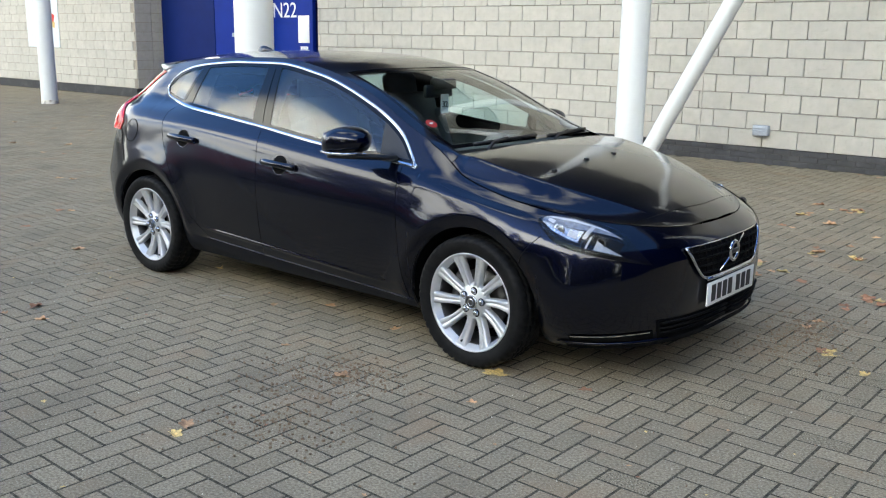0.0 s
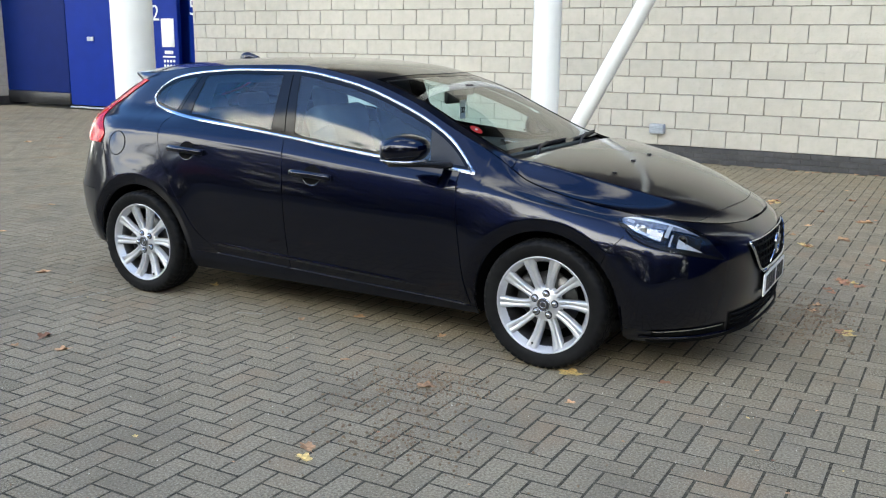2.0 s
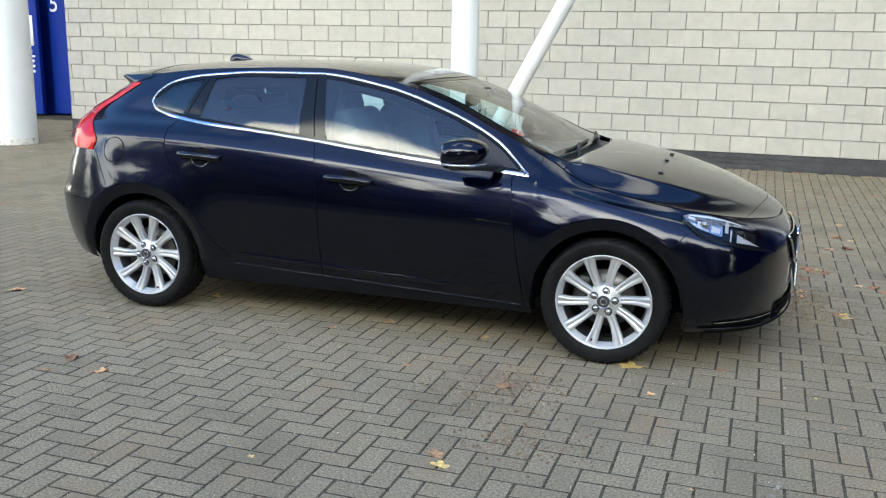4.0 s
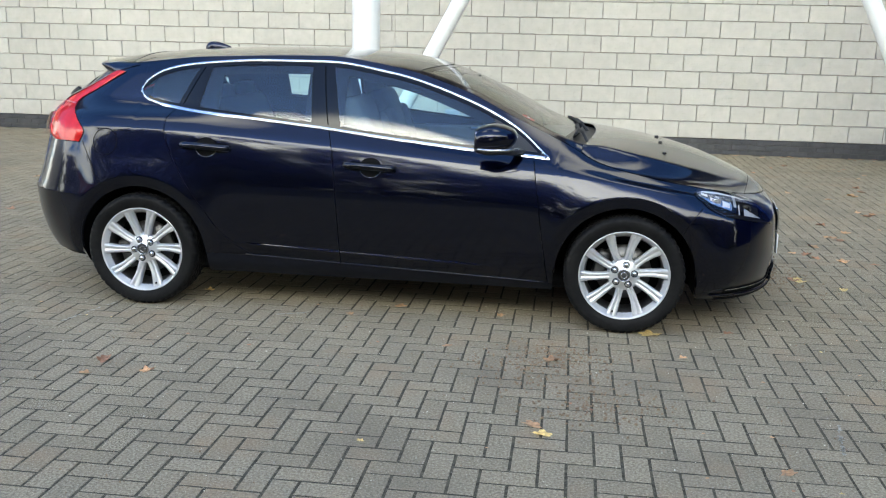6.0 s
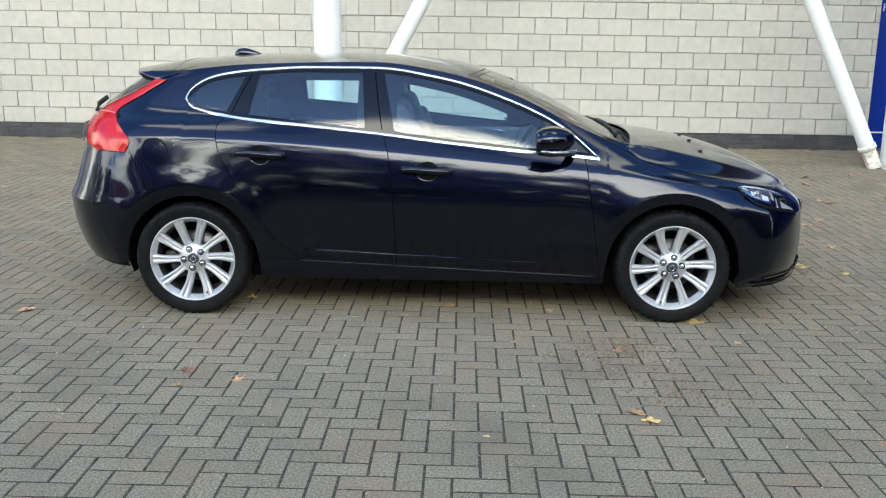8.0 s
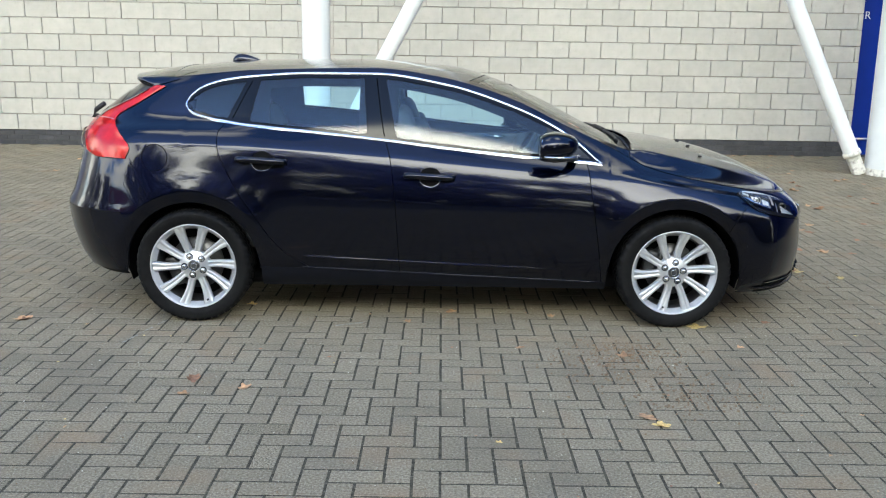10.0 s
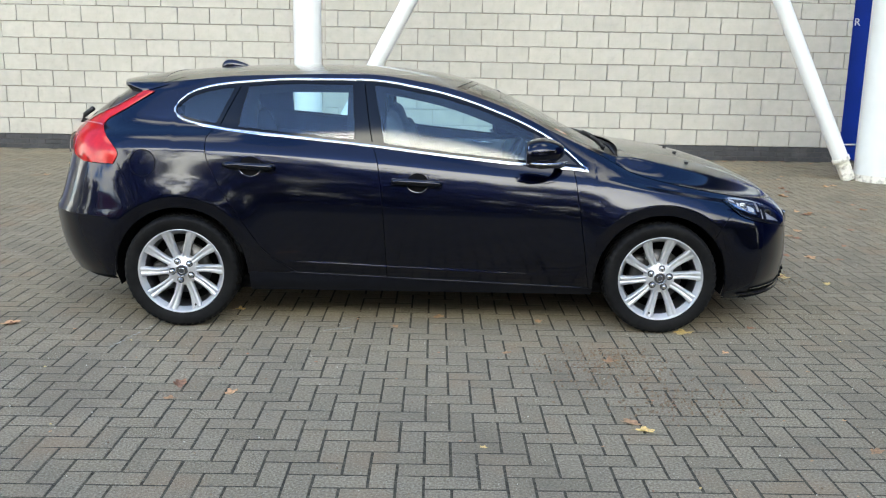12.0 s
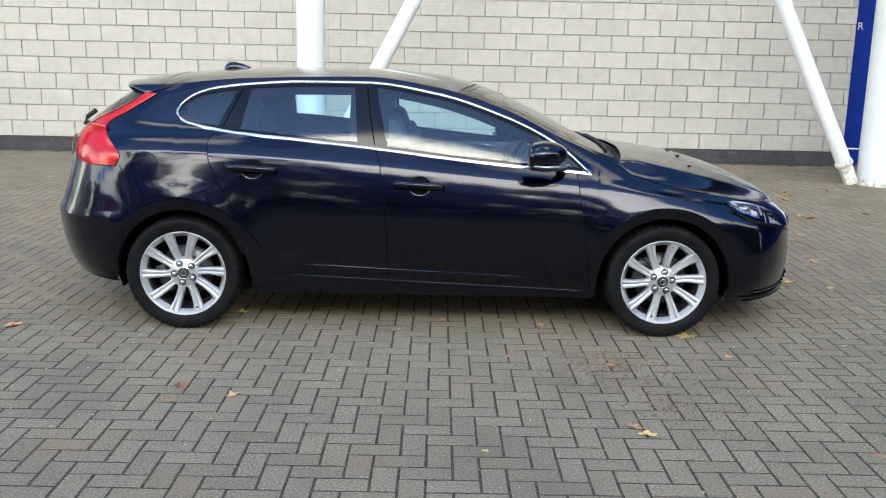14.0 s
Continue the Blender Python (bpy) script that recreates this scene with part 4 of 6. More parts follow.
thick(part("roof", sheet(60, 40, spread(lambda f: -1.565, lambda f: x_scr_top(f) - 0.004)), PAINT, car))
part("windscreen", sheet(40, 40, spread(x_scr_top, x_scr_low, 0.915, -0.004)), SCREEN_GLASS, car, "raked clear windscreen")
part("screen_border", sheet(3, 40, spread(x_scr_top, lambda f: x_scr_top(f) + 0.035, 0.915, -0.0025)), GLOSS_BLACK, car)
part("screen_border", sheet(3, 40, spread(lambda f: x_scr_low(f) - 0.035, x_scr_low, 0.915, -0.0025)), GLOSS_BLACK, car)
for side in (-1, 1):
    thick(part("front_pillar", sheet(40, 4, lambda u, v: (lambda f: top(lerp(x_scr_top(f) - 0.004, x_bon_rear(f) - 0.004, u), f))(lerp(0.915, 1.0, v)), side), PAINT, car))
    part("screen_border", sheet(40, 2, lambda u, v: (lambda f: top(lerp(x_scr_top(f), x_scr_low(f), u), f) + Vector((0, 0, -0.0022)))(lerp(0.88, 0.918, v)), side), GLOSS_BLACK, car)
part("cowl", sheet(4, 30, spread(lambda f: x_scr_low(f) - 0.02, lambda f: x_bon_rear(f) + 0.03, 0.93, -0.028)), TRIM, car, "black plastic cowl under the wipers")
thick(part("bonnet", sheet(70, 110, spread(x_bon_rear, lambda f: x_bon_front(f) - 0.002, 0.996)), PAINT, car, "dusty navy bonnet"))
thick(part("nose_panel", sheet(16, 60, spread(lambda f: x_bon_front(f) + 0.0015, lambda f: 2.1245 - 0.02 * f * f, 0.996)), PAINT, car))
part("bonnet_seal", sheet(3, 50, spread(lambda f: x_bon_front(f) - 0.02, lambda f: x_bon_front(f) + 0.02, 0.98, -0.012)), SEAL, car)
for side in (-1, 1):
    part("bonnet_seal", sheet(60, 2, lambda u, v: top(lerp(1.10, 2.0, u), lerp(0.97, 1.0, v)) + Vector((0, 0, -0.010)), side), SEAL, car)

# rear spoiler
def spoiler_pt(u, v):
    f = lerp(-1, 1, v)
    x = lerp(-1.50, -1.795 + 0.085 * f * f, u)
    p = top(-1.50, f * 0.985)
    return Vector((x, p.y * (1 - 0.05 * u), p.z + 0.002 - lerp(0.052, 0.012, f * f) * u ** 1.15))


def spoiler_foot(u):
    """Where the side of the spoiler meets the pillar."""
    x = lerp(-1.44, -1.672, u)
    return skin(x, lerp(1.322, 1.276, min(1.0, u * 1.4)), 0.004)


thick(part("spoiler", sheet(14, 40, spoiler_pt), PAINT, car), 0.010)
for side in (-1, 1):
    part("spoiler_side", sheet(14, 8, lambda u, v: spoiler_pt(u, 1.0).lerp(spoiler_foot(u), v) + Vector((0, 0.006 * math.sin(math.pi * v), 0)), side), PAINT, car)
    part("spoiler_under", sheet(10, 20, lambda u, v: (lambda p, q: p.lerp(Vector((lerp(-1.70, q.x, v ** 3), lerp(0.0, q.y, v), 1.276)), u))(spoiler_pt(1.0, lerp(0.5, 1.0, v)) - Vector((0, 0, 0.008)), spoiler_foot(1.0)), side), PAINT, car)
    bm = bmesh.new()
    tube(bm, [(lambda p: (p.x, p.y * side, p.z))(skin(lerp(-1.36, -1.60, k / 10), lerp(1.362, 1.278, (k / 10) ** 1.2), 0.0012)) for k in range(11)], 0.0016, 5)
    part("spoiler_gap", bm, SEAL, car)
# tailgate glass and wiper hub
part("tailgate_glass", sheet(20, 10, lambda u, v: (lambda s: Vector(wrap(False, lerp(0.25, 1.0, u), lerp(1.0, 1.24, v), 0.004)))(0), -1), GLOSS_BLACK, car, "black glossy tailgate glass")
part("tailgate_glass", sheet(20, 10, lambda u, v: (lambda s: Vector(wrap(False, lerp(0.25, 1.0, u), lerp(1.0, 1.24, v), 0.004)))(0), 1), GLOSS_BLACK, car, "black glossy tailgate glass")
bm = bmesh.new()
tube(bm, [(-1.99, -0.2, 1.070), (-2.085, -0.2, 1.082), (-2.060, -0.21, 1.118), (-2.000, -0.24, 1.155)], 0.015, 8)
part("rear_wiper", bm, TRIM, car)

# floor pan and inner dark tub
bm = bmesh.new()
box(bm, (0, 0, 0.225), (3.3, 1.46, 0.07), 0.02)
part("floor_pan", bm, SEAL, car)
bm = bmesh.new()
box(bm, (1.35, 0, 0.46), (0.8, 1.0, 0.38), 0.05)
part("engine_bay", bm, SEAL, car)
bm = bmesh.new()
box(bm, (-1.62, 0, 0.62), (0.50, 1.0, 0.60), 0.05)
part("boot_tub", bm, CARPET, car)

# lamps, grille, plate, handles, mirrors
hl_up = pchip([1.65, 1.70, 1.76, 1.85, 1.95, 1.99, 2.05, 2.10], [0.755, 0.765, 0.762, 0.745, 0.712, 0.692, 0.642, 0.578])
hl_dn = pchip([1.65, 1.70, 1.745, 1.81, 1.885, 2.00, 2.06, 2.10], [0.752, 0.712, 0.677, 0.651, 0.632, 0.603, 0.587, 0.574])
tl_fore = pchip([0.900, 0.957, 1.03, 1.103, 1.19, 1.279], [-1.695, -1.672, -1.735, -1.797, -1.672, -1.525])
tl_aft = pchip([0.900, 0.935, 1.04, 1.12, 1.20, 1.279], [-1.87, -1.985, -2.035, -1.930, -1.750, -1.600])


def front_pt(y, z, out=0.0):
    """A point of the nose at a given half width y (0 is the middle)."""
    a, b = 0.0, 1.0
    for _ in range(24):
        m = (a + b) / 2
        if wrap(True, m, z).y > y:
            a = m
        else:
            b = m
    p = wrap(True, a, z)
    return p + Vector((1, 0.25 * min(1, y), 0)).normalized() * out


for side in (-1, 1):
    # headlight: dark bowl, chrome reflectors, clear cover
    head = part("headlight", sheet(30, 10, lambda u, v: (lambda x: skin(x, lerp(hl_dn(x), hl_up(x), v), 0.0025))(lerp(1.652, 2.097, u)), side), GLOSS_BLACK, car, "swept-back clear headlight")
    part("cover", sheet(30, 10, lambda u, v: (lambda x: skin(x, lerp(hl_dn(x), hl_up(x), v), 0.007 + 0.004 * math.sin(math.pi * u) * math.sin(math.pi * v)))(lerp(1.651, 2.098, u)), side), LAMP_GLASS, head)
    def lamp_patch(xa, xb, va, vb, out, nu=14, nv=5, lean=0.0):
        return sheet(nu, nv, lambda u, v: (lambda x: skin(x, lerp(hl_dn(x), hl_up(x), lerp(va(u), vb(u), v)), out))(lerp(xa, xb, u) ), side)
    part("reflector", lamp_patch(1.668, 1.985, lambda u: 0.52 + 0.32 * u, lambda u: 0.95 - 0.10 * u * u, 0.0048, 24, 4), LAMP_BOWL, head, "broad silver upper reflector")
    part("light_guide", lamp_patch(1.690, 1.930, lambda u: 0.82 + 0.04 * u, lambda u: 0.92 - 0.05 * u, 0.0058, 24, 3), LIGHT_GUIDE, head, "upper light guide, whitened in place of its gleam")
    part("reflector", lamp_patch(1.676, 1.850, lambda u: 0.40 - 0.10 * u, lambda u: 0.56 + 0.12 * u, 0.0042), REFLECTOR, head, "silver reflector bowl")
    for xa, xb, va, vb in ((1.690, 1.722, 0.60, 0.78), (1.735, 1.760, 0.50, 0.66), (1.800, 1.838, 0.40, 0.62)):
        part("reflector_facet", lamp_patch(xa, xb, lambda u: va, lambda u: vb - 0.05 * u, 0.0054, 5), LIGHT_GUIDE, head)
    part("reflector", lamp_patch(1.885, 2.000, lambda u: 0.34, lambda u: 0.70 + 0.06 * u, 0.0042), SEAL, head, "shaded inner bowl")
    part("divider", lamp_patch(1.858, 1.874, lambda u: 0.46, lambda u: 0.84, 0.0064, 4), PALE_LENS, head)
    part("divider", lamp_patch(1.884, 1.891, lambda u: 0.18, lambda u: 0.60, 0.0064, 4), PALE_LENS, head)
    part("light_bar", lamp_patch(1.915, 2.010, lambda u: 0.20 + 0.06 * u, lambda u: 0.52 - 0.24 * u, 0.0062, 14, 2), PALE_LENS, head, "pale wedge of the daytime light")
    part("lamp_trim", lamp_patch(1.700, 2.085, lambda u: 0.02, lambda u: 0.14 + 0.10 * u, 0.0050, 20, 3), SEAL, head, "black lower trim")
    for cx, cz, r in ((1.765, 0.716, 0.018), (1.930, 0.672, 0.018)):
        c = skin(cx, cz, 0.004)
        b = bmesh.new()
        bmesh.ops.create_uvsphere(b, u_segments=18, v_segments=10, radius=r)
        for vv in b.verts:
            vv.co = Vector((vv.co.x, vv.co.y * 0.3, vv.co.z)) + Vector((c.x, c.y * side, c.z))
        part("projector_lens", b, REFLECTOR if cx < 1.8 else GLOSS_BLACK, head)
        b = bmesh.new()
        tube(b, [(c.x + (r + 0.003) * math.cos(2 * math.pi * k / 24), (c.y + 0.004) * side, c.z + (r + 0.003) * math.sin(2 * math.pi * k / 24)) for k in range(25)], 0.0035, 6, caps=False)
        part("lens_ring", b, CHROME if cx < 1.8 else TRIM, head)
    # tail light
    tail = part("tail_light", sheet(14, 26, lambda u, v: (lambda z: skin(lerp(tl_aft(z), tl_fore(z), u), z, 0.005 + lerp(0.020, 0.007, min(1.0, max(0.0, (z - 1.0) / 0.15))) * math.sin(math.pi * u) ** 0.7))(lerp(0.902, 1.278, v)), side), RED_LAMP, car, "tall red boomerang tail light")
    thick(tail, 0.022)
    part("lamp_rib", sheet(12, 2, lambda u, v: (lambda z: skin(lerp(tl_aft(z) + 0.012, tl_fore(z) - 0.006, u), z, 0.008 + 0.013 * math.sin(math.pi * u) ** 0.7))(lerp(1.086, 1.092, v) + 0.004 * u), side), PALE_RED, tail, "pale line across the lens")
    part("inner_lens", sheet(8, 18, lambda u, v: (lambda z: skin(lerp(tl_aft(z) + 0.010, lerp(tl_aft(z), tl_fore(z), 0.42), u), z, 0.009 + lerp(0.020, 0.007, min(1.0, max(0.0, (z - 1.0) / 0.15))) * math.sin(math.pi * 0.42 * u) ** 0.7))(lerp(1.10, 1.25, v)), side), DEEP_RED, tail)
    part("reversing_lens", sheet(5, 6, lambda u, v: (lambda z: skin(lerp(tl_aft(z) - 0.012, tl_aft(z) + 0.042, u), z, 0.022 + 0.010 * u))(lerp(0.935, 1.02, v)), side), PALE_LENS, tail, "pale reversing lens")
    # fog lamp slot with bright blade
    fog = part("fog_slot", sheet(16, 4, lambda u, v: wrap(True, lerp(0.14, 0.58, u), lerp(0.232, 0.262 + 0.014 * u, v), 0.003), side), SEAL, car, "black slot with a day lamp")
    part("lamp_blade", sheet(16, 3, lambda u, v: wrap(True, lerp(0.15, 0.56, u), lerp(0.254, 0.260, v) + 0.012 * u, 0.008), side), CHROME, fog, "slim chrome lamp blade")
    part("slot_lip", sheet(16, 3, lambda u, v: wrap(True, lerp(0.06, 0.66, u), lerp(0.208, 0.222, v) + 0.010 * u, 0.010 + 0.008 * math.sin(math.pi * v)), side), PAINT, fog)
    # door handles; a flat black disc stands in for the shaded dish behind each
    for hx, hz in ((-0.95, 0.906), (-0.04, 0.832)):
        door = None
        for o in car.children:
            if o.name.startswith("front_door" if hx > -0.5 else "rear_door") and (o.data.vertices[0].co.y * side > 0):
                door = o
        dark_disc = sheet(4, 20, lambda u, v, hx=hx, hz=hz: skin(hx + 0.004 + (1 - u) * 0.060 * math.cos(2 * math.pi * v), hz + (1 - u) * 0.052 * math.sin(2 * math.pi * v) - 0.002, 0.0012), side)
        part("handle_recess", dark_disc, SEAL, door)
        # thin chrome arc in place of the glint on the dish's lower edge
        b = bmesh.new()
        arc = [skin(hx + 0.004 + 0.060 * math.cos(a), hz - 0.002 + 0.052 * math.sin(a), 0.0015) for a in (math.pi * (1.08 + 0.84 * k / 16) for k in range(17))]
        tube(b, [(p.x, p.y * side, p.z) for p in arc], 0.0016, 5)
        part("recess_rim", b, CHROME, door)
        b = bmesh.new()
        pts = []
        for k in range(13):
            s = k / 12
            p = skin(hx + lerp(-0.132, 0.132, s), hz + 0.004 - 0.012 * s, 0.006 + 0.026 * math.sin(math.pi * s) ** 0.6)
            pts.append((p.x, p.y * side, p.z))
        tube(b, pts, 0.0185, 12, 0.95)
        part("handle", b, PAINT, door)
        b = bmesh.new()
        tube(b, [(q[0], q[1] + side * 0.001, q[2] - 0.013) for q in pts], 0.0045, 6)
        part("handle_strip", b, CHROME, door, "thin bright strip")
    # door mirror
    b = bmesh.new()
    bmesh.ops.create_uvsphere(b, u_segments=28, v_segments=18, radius=1.0)
    for vv in b.verts:
        x, y, z = vv.co
        x2 = math.copysign(abs(x) ** 0.8, x)
        z2 = math.copysign(abs(z) ** 0.75, z)
        y2 = math.copysign(abs(y) ** 0.75, y)
        wide = 1 - 0.28 * max(0, x2)
        rear_cut = max(x2, -0.72)
        vv.co = Vector((0.625 + 0.118 * rear_cut - 0.012 * y2, side * (0.980 + 0.112 * y2 * wide), 1.020 + 0.076 * z2 * (1 - 0.30 * max(0, x2)) + 0.010 * x2 - 0.006 * y2))
    mirror = part("door_mirror", b, PAINT, car, "navy door mirror with a black base and bright strip")
    b = bmesh.new()
    box(b, (0.542, side * 0.980, 1.014), (0.006, 0.175, 0.100), 0.02, 2)
    part("mirror_glass", b, CHROME, mirror)
    b = bmesh.new()
    tube(b, [(0.60, side * 1.09, 0.962), (0.66, side * 1.0, 0.955), (0.70, side * 0.92, 0.948), (0.735, side * 0.83, 0.940), (0.75, side * 0.77, 0.935)], 0.026, 10, 0.55)
    part("mirror_base", b, TRIM, mirror)
    b = bmesh.new()
    tube(b, [(0.555, side * 1.094, 0.976), (0.62, side * 1.108, 0.974), (0.70, side * 1.080, 0.974), (0.75, side * 1.0, 0.976)], 0.0065, 8)
    part("indicator_strip", b, REFLECTOR, mirror, "bright indicator strip")
    if side > 0:                               # the far mirror is folded against its window
        hinge = Matrix.Translation((0.70, 0.87, 0)) @ Matrix.Rotation(radians(80), 4, "Z") @ Matrix.Translation((-0.70, -0.87, 0))
        for o in (mirror, *mirror.children):
            o.data.transform(hinge)
        mirror["label"] = "navy door mirror folded against the window"

# shut lines of the bumpers
for side in (-1, 1):
    for way in ([skin(lerp(-1.672, -1.566, k / 10), lerp(0.908, 0.712, k / 10), 0.0006) for k in range(11)],
                [skin(lerp(1.612, 1.70, k / 10), lerp(0.560, 0.690, (k / 10) ** 0.7), 0.0006) for k in range(11)]):
        bm = bmesh.new()
        tube(bm, [(p.x, p.y * side, p.z) for p in way], 0.0017, 5)
        part("shut_line", bm, SEAL, car)

# fuel flap on the right-hand quarter
part("fuel_flap", sheet(4, 36, lambda u, v: skin(-1.530 + 0.068 * u * math.cos(2 * math.pi * v), 0.912 + 0.068 * u * math.sin(2 * math.pi * v), 0.0015), -1), PAINT, car, "round fuel filler flap")
bm = bmesh.new()
tube(bm, [(lambda p: (p.x, -p.y, p.z))(skin(-1.530 + 0.070 * math.cos(2 * math.pi * k / 40), 0.912 + 0.070 * math.sin(2 * math.pi * k / 40), 0.0012)) for k in range(41)], 0.0026, 6, caps=False)
part("flap_gap", bm, SEAL, car)

# grille
G_TOP, G_LOW = 0.630, 0.476


def g_half(z):
    return lerp(0.262, 0.392, min(1, max(0, (z - G_LOW) / (G_TOP - G_LOW))) ** 0.7)


bm = sheet(30, 8, lambda u, v: (lambda z: (lambda y: (lambda p: Vector((p.x, math.copysign(p.y, y), p.z)))(front_pt(abs(y), z, 0.004)))(lerp(-g_half(z), g_half(z), u)))(lerp(G_LOW, G_TOP, v)))
grille = part("grille", bm, SEAL, car, "black trapezoid grille with chrome surround")


def on_nose(y, z, out):
    p = front_pt(abs(y), z, out)
    return (p.x, math.copysign(p.y, y), p.z)


for k in range(4):
    z = 0.502 + 0.034 * k
    bm = bmesh.new()
    tube(bm, [on_nose(lerp(-0.96, 0.96, i / 16) * g_half(z), z, 0.012) for i in range(17)], 0.0055, 6)
    part("grille_bar", bm, SEAL, grille)
for k in range(15):
    y = -0.35 + 0.05 * k
    zl = G_LOW + 0.004 if abs(y) < 0.26 else lerp(G_LOW, G_TOP, ((abs(y) - 0.262) / 0.13) ** 1.43)
    bm = bmesh.new()
    tube(bm, [on_nose(y, lerp(zl, G_TOP - 0.004, i / 4), 0.010) for i in range(5)], 0.004, 6)
    part("grille_bar", bm, SEAL, grille)
rim_pts = [on_nose(-g_half(lerp(G_TOP, G_LOW + 0.012, k / 8)), lerp(G_TOP, G_LOW + 0.012, k / 8), 0.012) for k in range(9)]
rim_pts += [on_nose(lerp(-0.245, 0.245, k / 12), G_LOW, 0.014) for k in range(13)]
rim_pts += [on_nose(g_half(lerp(G_LOW + 0.012, G_TOP, k / 8)), lerp(G_LOW + 0.012, G_TOP, k / 8), 0.012) for k in range(9)]
bm = bmesh.new()
tube(bm, rim_pts, 0.0075, 8)
tube(bm, [on_nose(lerp(-0.250, 0.250, k / 12), G_LOW - 0.004, 0.014) for k in range(13)], 0.0105, 8)
part("grille_surround", bm, CHROME, grille, "chrome surround")
bm = bmesh.new()
tube(bm, [on_nose(lerp(-0.39, 0.39, k / 20), G_TOP, 0.010) for k in range(21)], 0.004, 6)
part("grille_surround", bm, CHROME, grille, "thin chrome upper edge")
bm = bmesh.new()
tube(bm, [on_nose(-0.14, 0.492, 0.017), on_nose(0.0, 0.562, 0.019), on_nose(0.14, 0.625, 0.017)], 0.0045, 8)
part("diagonal_bar", bm, CHROME, grille)
bm = bmesh.new()
lathe(bm, [(0.050, -0.004), (0.054, 0.004), (0.048, 0.010), (0.036, 0.010), (0.034, 0.002)], 36, "z")
badge = part("badge_ring", bm, CHROME, grille, "plain round chrome badge")
badge.matrix_basis = pose(2.212, 0.0, 0.566, 0, 90, 0)
bm = bmesh.new()
box(bm, (2.218, 0, 0.566), (0.008, 0.088, 0.022), 0.003)
part("badge_bar", bm, DASH, grille)

# number plate with plain bars
plate = new("number_plate")
plate["label"] = "white number plate with black characters"
bm = bmesh.new()
box(bm, (2.213, 0, 0.398), (0.008, 0.52, 0.111), 0.004, 2)
part("plate", bm, PLATE_WHITE, plate)
for k in range(7):
    y = -0.200 + 0.060 * k + (0.030 if k > 3 else 0)
    bm = bmesh.new()
    box(bm, (2.2185, y, 0.400), (0.003, 0.042, 0.078), 0.001)
    part("character_bar", bm, INK, plate, smooth=False)
plate.parent = car

# lower intake, splitter
for side in (-1, 1):
    part("lower_intake", sheet(20, 5, lambda u, v: wrap(True, lerp(0.60, 1.0, u), lerp(chin(u) + 0.014, 0.322, v), 0.003), side), SEAL, car, "black lower air intake")
    for k in range(3):
        bm = bmesh.new()
        tube(bm, [(lambda p: (p.x, p.y * side, p.z))(wrap(True, lerp(0.62, 1.0, i / 10), 0.258 + 0.024 * k, 0.010)) for i in range(11)], 0.006, 6)
        part("intake_bar", bm, SEAL, car)
    part("splitter", sheet(30, 5, lambda u, v: wrap(True, lerp(0.10, 1.0, u), chin(lerp(0.10, 1.0, u)) + lerp(-0.004, 0.022, v), 0.004 + 0.030 * u * math.sin(math.pi * (0.25 + 0.5 * v))), side), SEAL, car, "matt black front splitter")
    part("front_valance", sheet(20, 3, lambda u, v: wrap(True, u, chin(u) + lerp(-0.012, 0.016, v), -0.02 * (1 - v)), side), SEAL, car)

# aerial fin, washer jets, wipers
bm = bmesh.new()
bmesh.ops.create_uvsphere(bm, u_segments=20, v_segments=12, radius=1.0)
for v in bm.verts:
    s = (v.co.x + 1) / 2
    v.co = Vector((-1.180 + 0.095 * v.co.x, 0.034 * v.co.y * (1 - 0.75 * s), z_mid(-1.18) - 0.008 + 0.062 * max(-0.1, v.co.z) * (1.05 - 0.75 * s)))
part("aerial_fin", bm, PAINT, car)
for y in (-0.50, -0.22, 0.04):
    p = top(1.52, y / 0.78)
    bm = bmesh.new()
    box(bm, (p.x, y, p.z + 0.004), (0.022, 0.020, 0.012), 0.004, 2)
    part("washer_jet", bm, TRIM, car)
for y0, y1 in ((-0.50, 0.02), (0.10, 0.60)):
    bm = bmesh.new()
    pts = []
    for k in range(9):
        y = lerp(y0, y1, k / 8)
        p = top(lerp(1.070, 1.045, k / 8) - 0.075 * (y / 0.72) ** 2, y / 0.70)
        pts.append((p.x, y, p.z + 0.006))
    tube(bm, pts, 0.009, 6)
    w = part("wiper", bm, TRIM, car)
    bm = bmesh.new()
    a = top(1.11, (y0 - 0.02) / 0.72)
    tube(bm, [(a.x, y0 - 0.02, a.z - 0.030), (1.075, lerp(y0, y1, 0.2), pts[2][2] - 0.002), (pts[4][0], pts[4][1], pts[4][2] + 0.008)], 0.009, 6)
    part("wiper_arm", bm, TRIM, w)


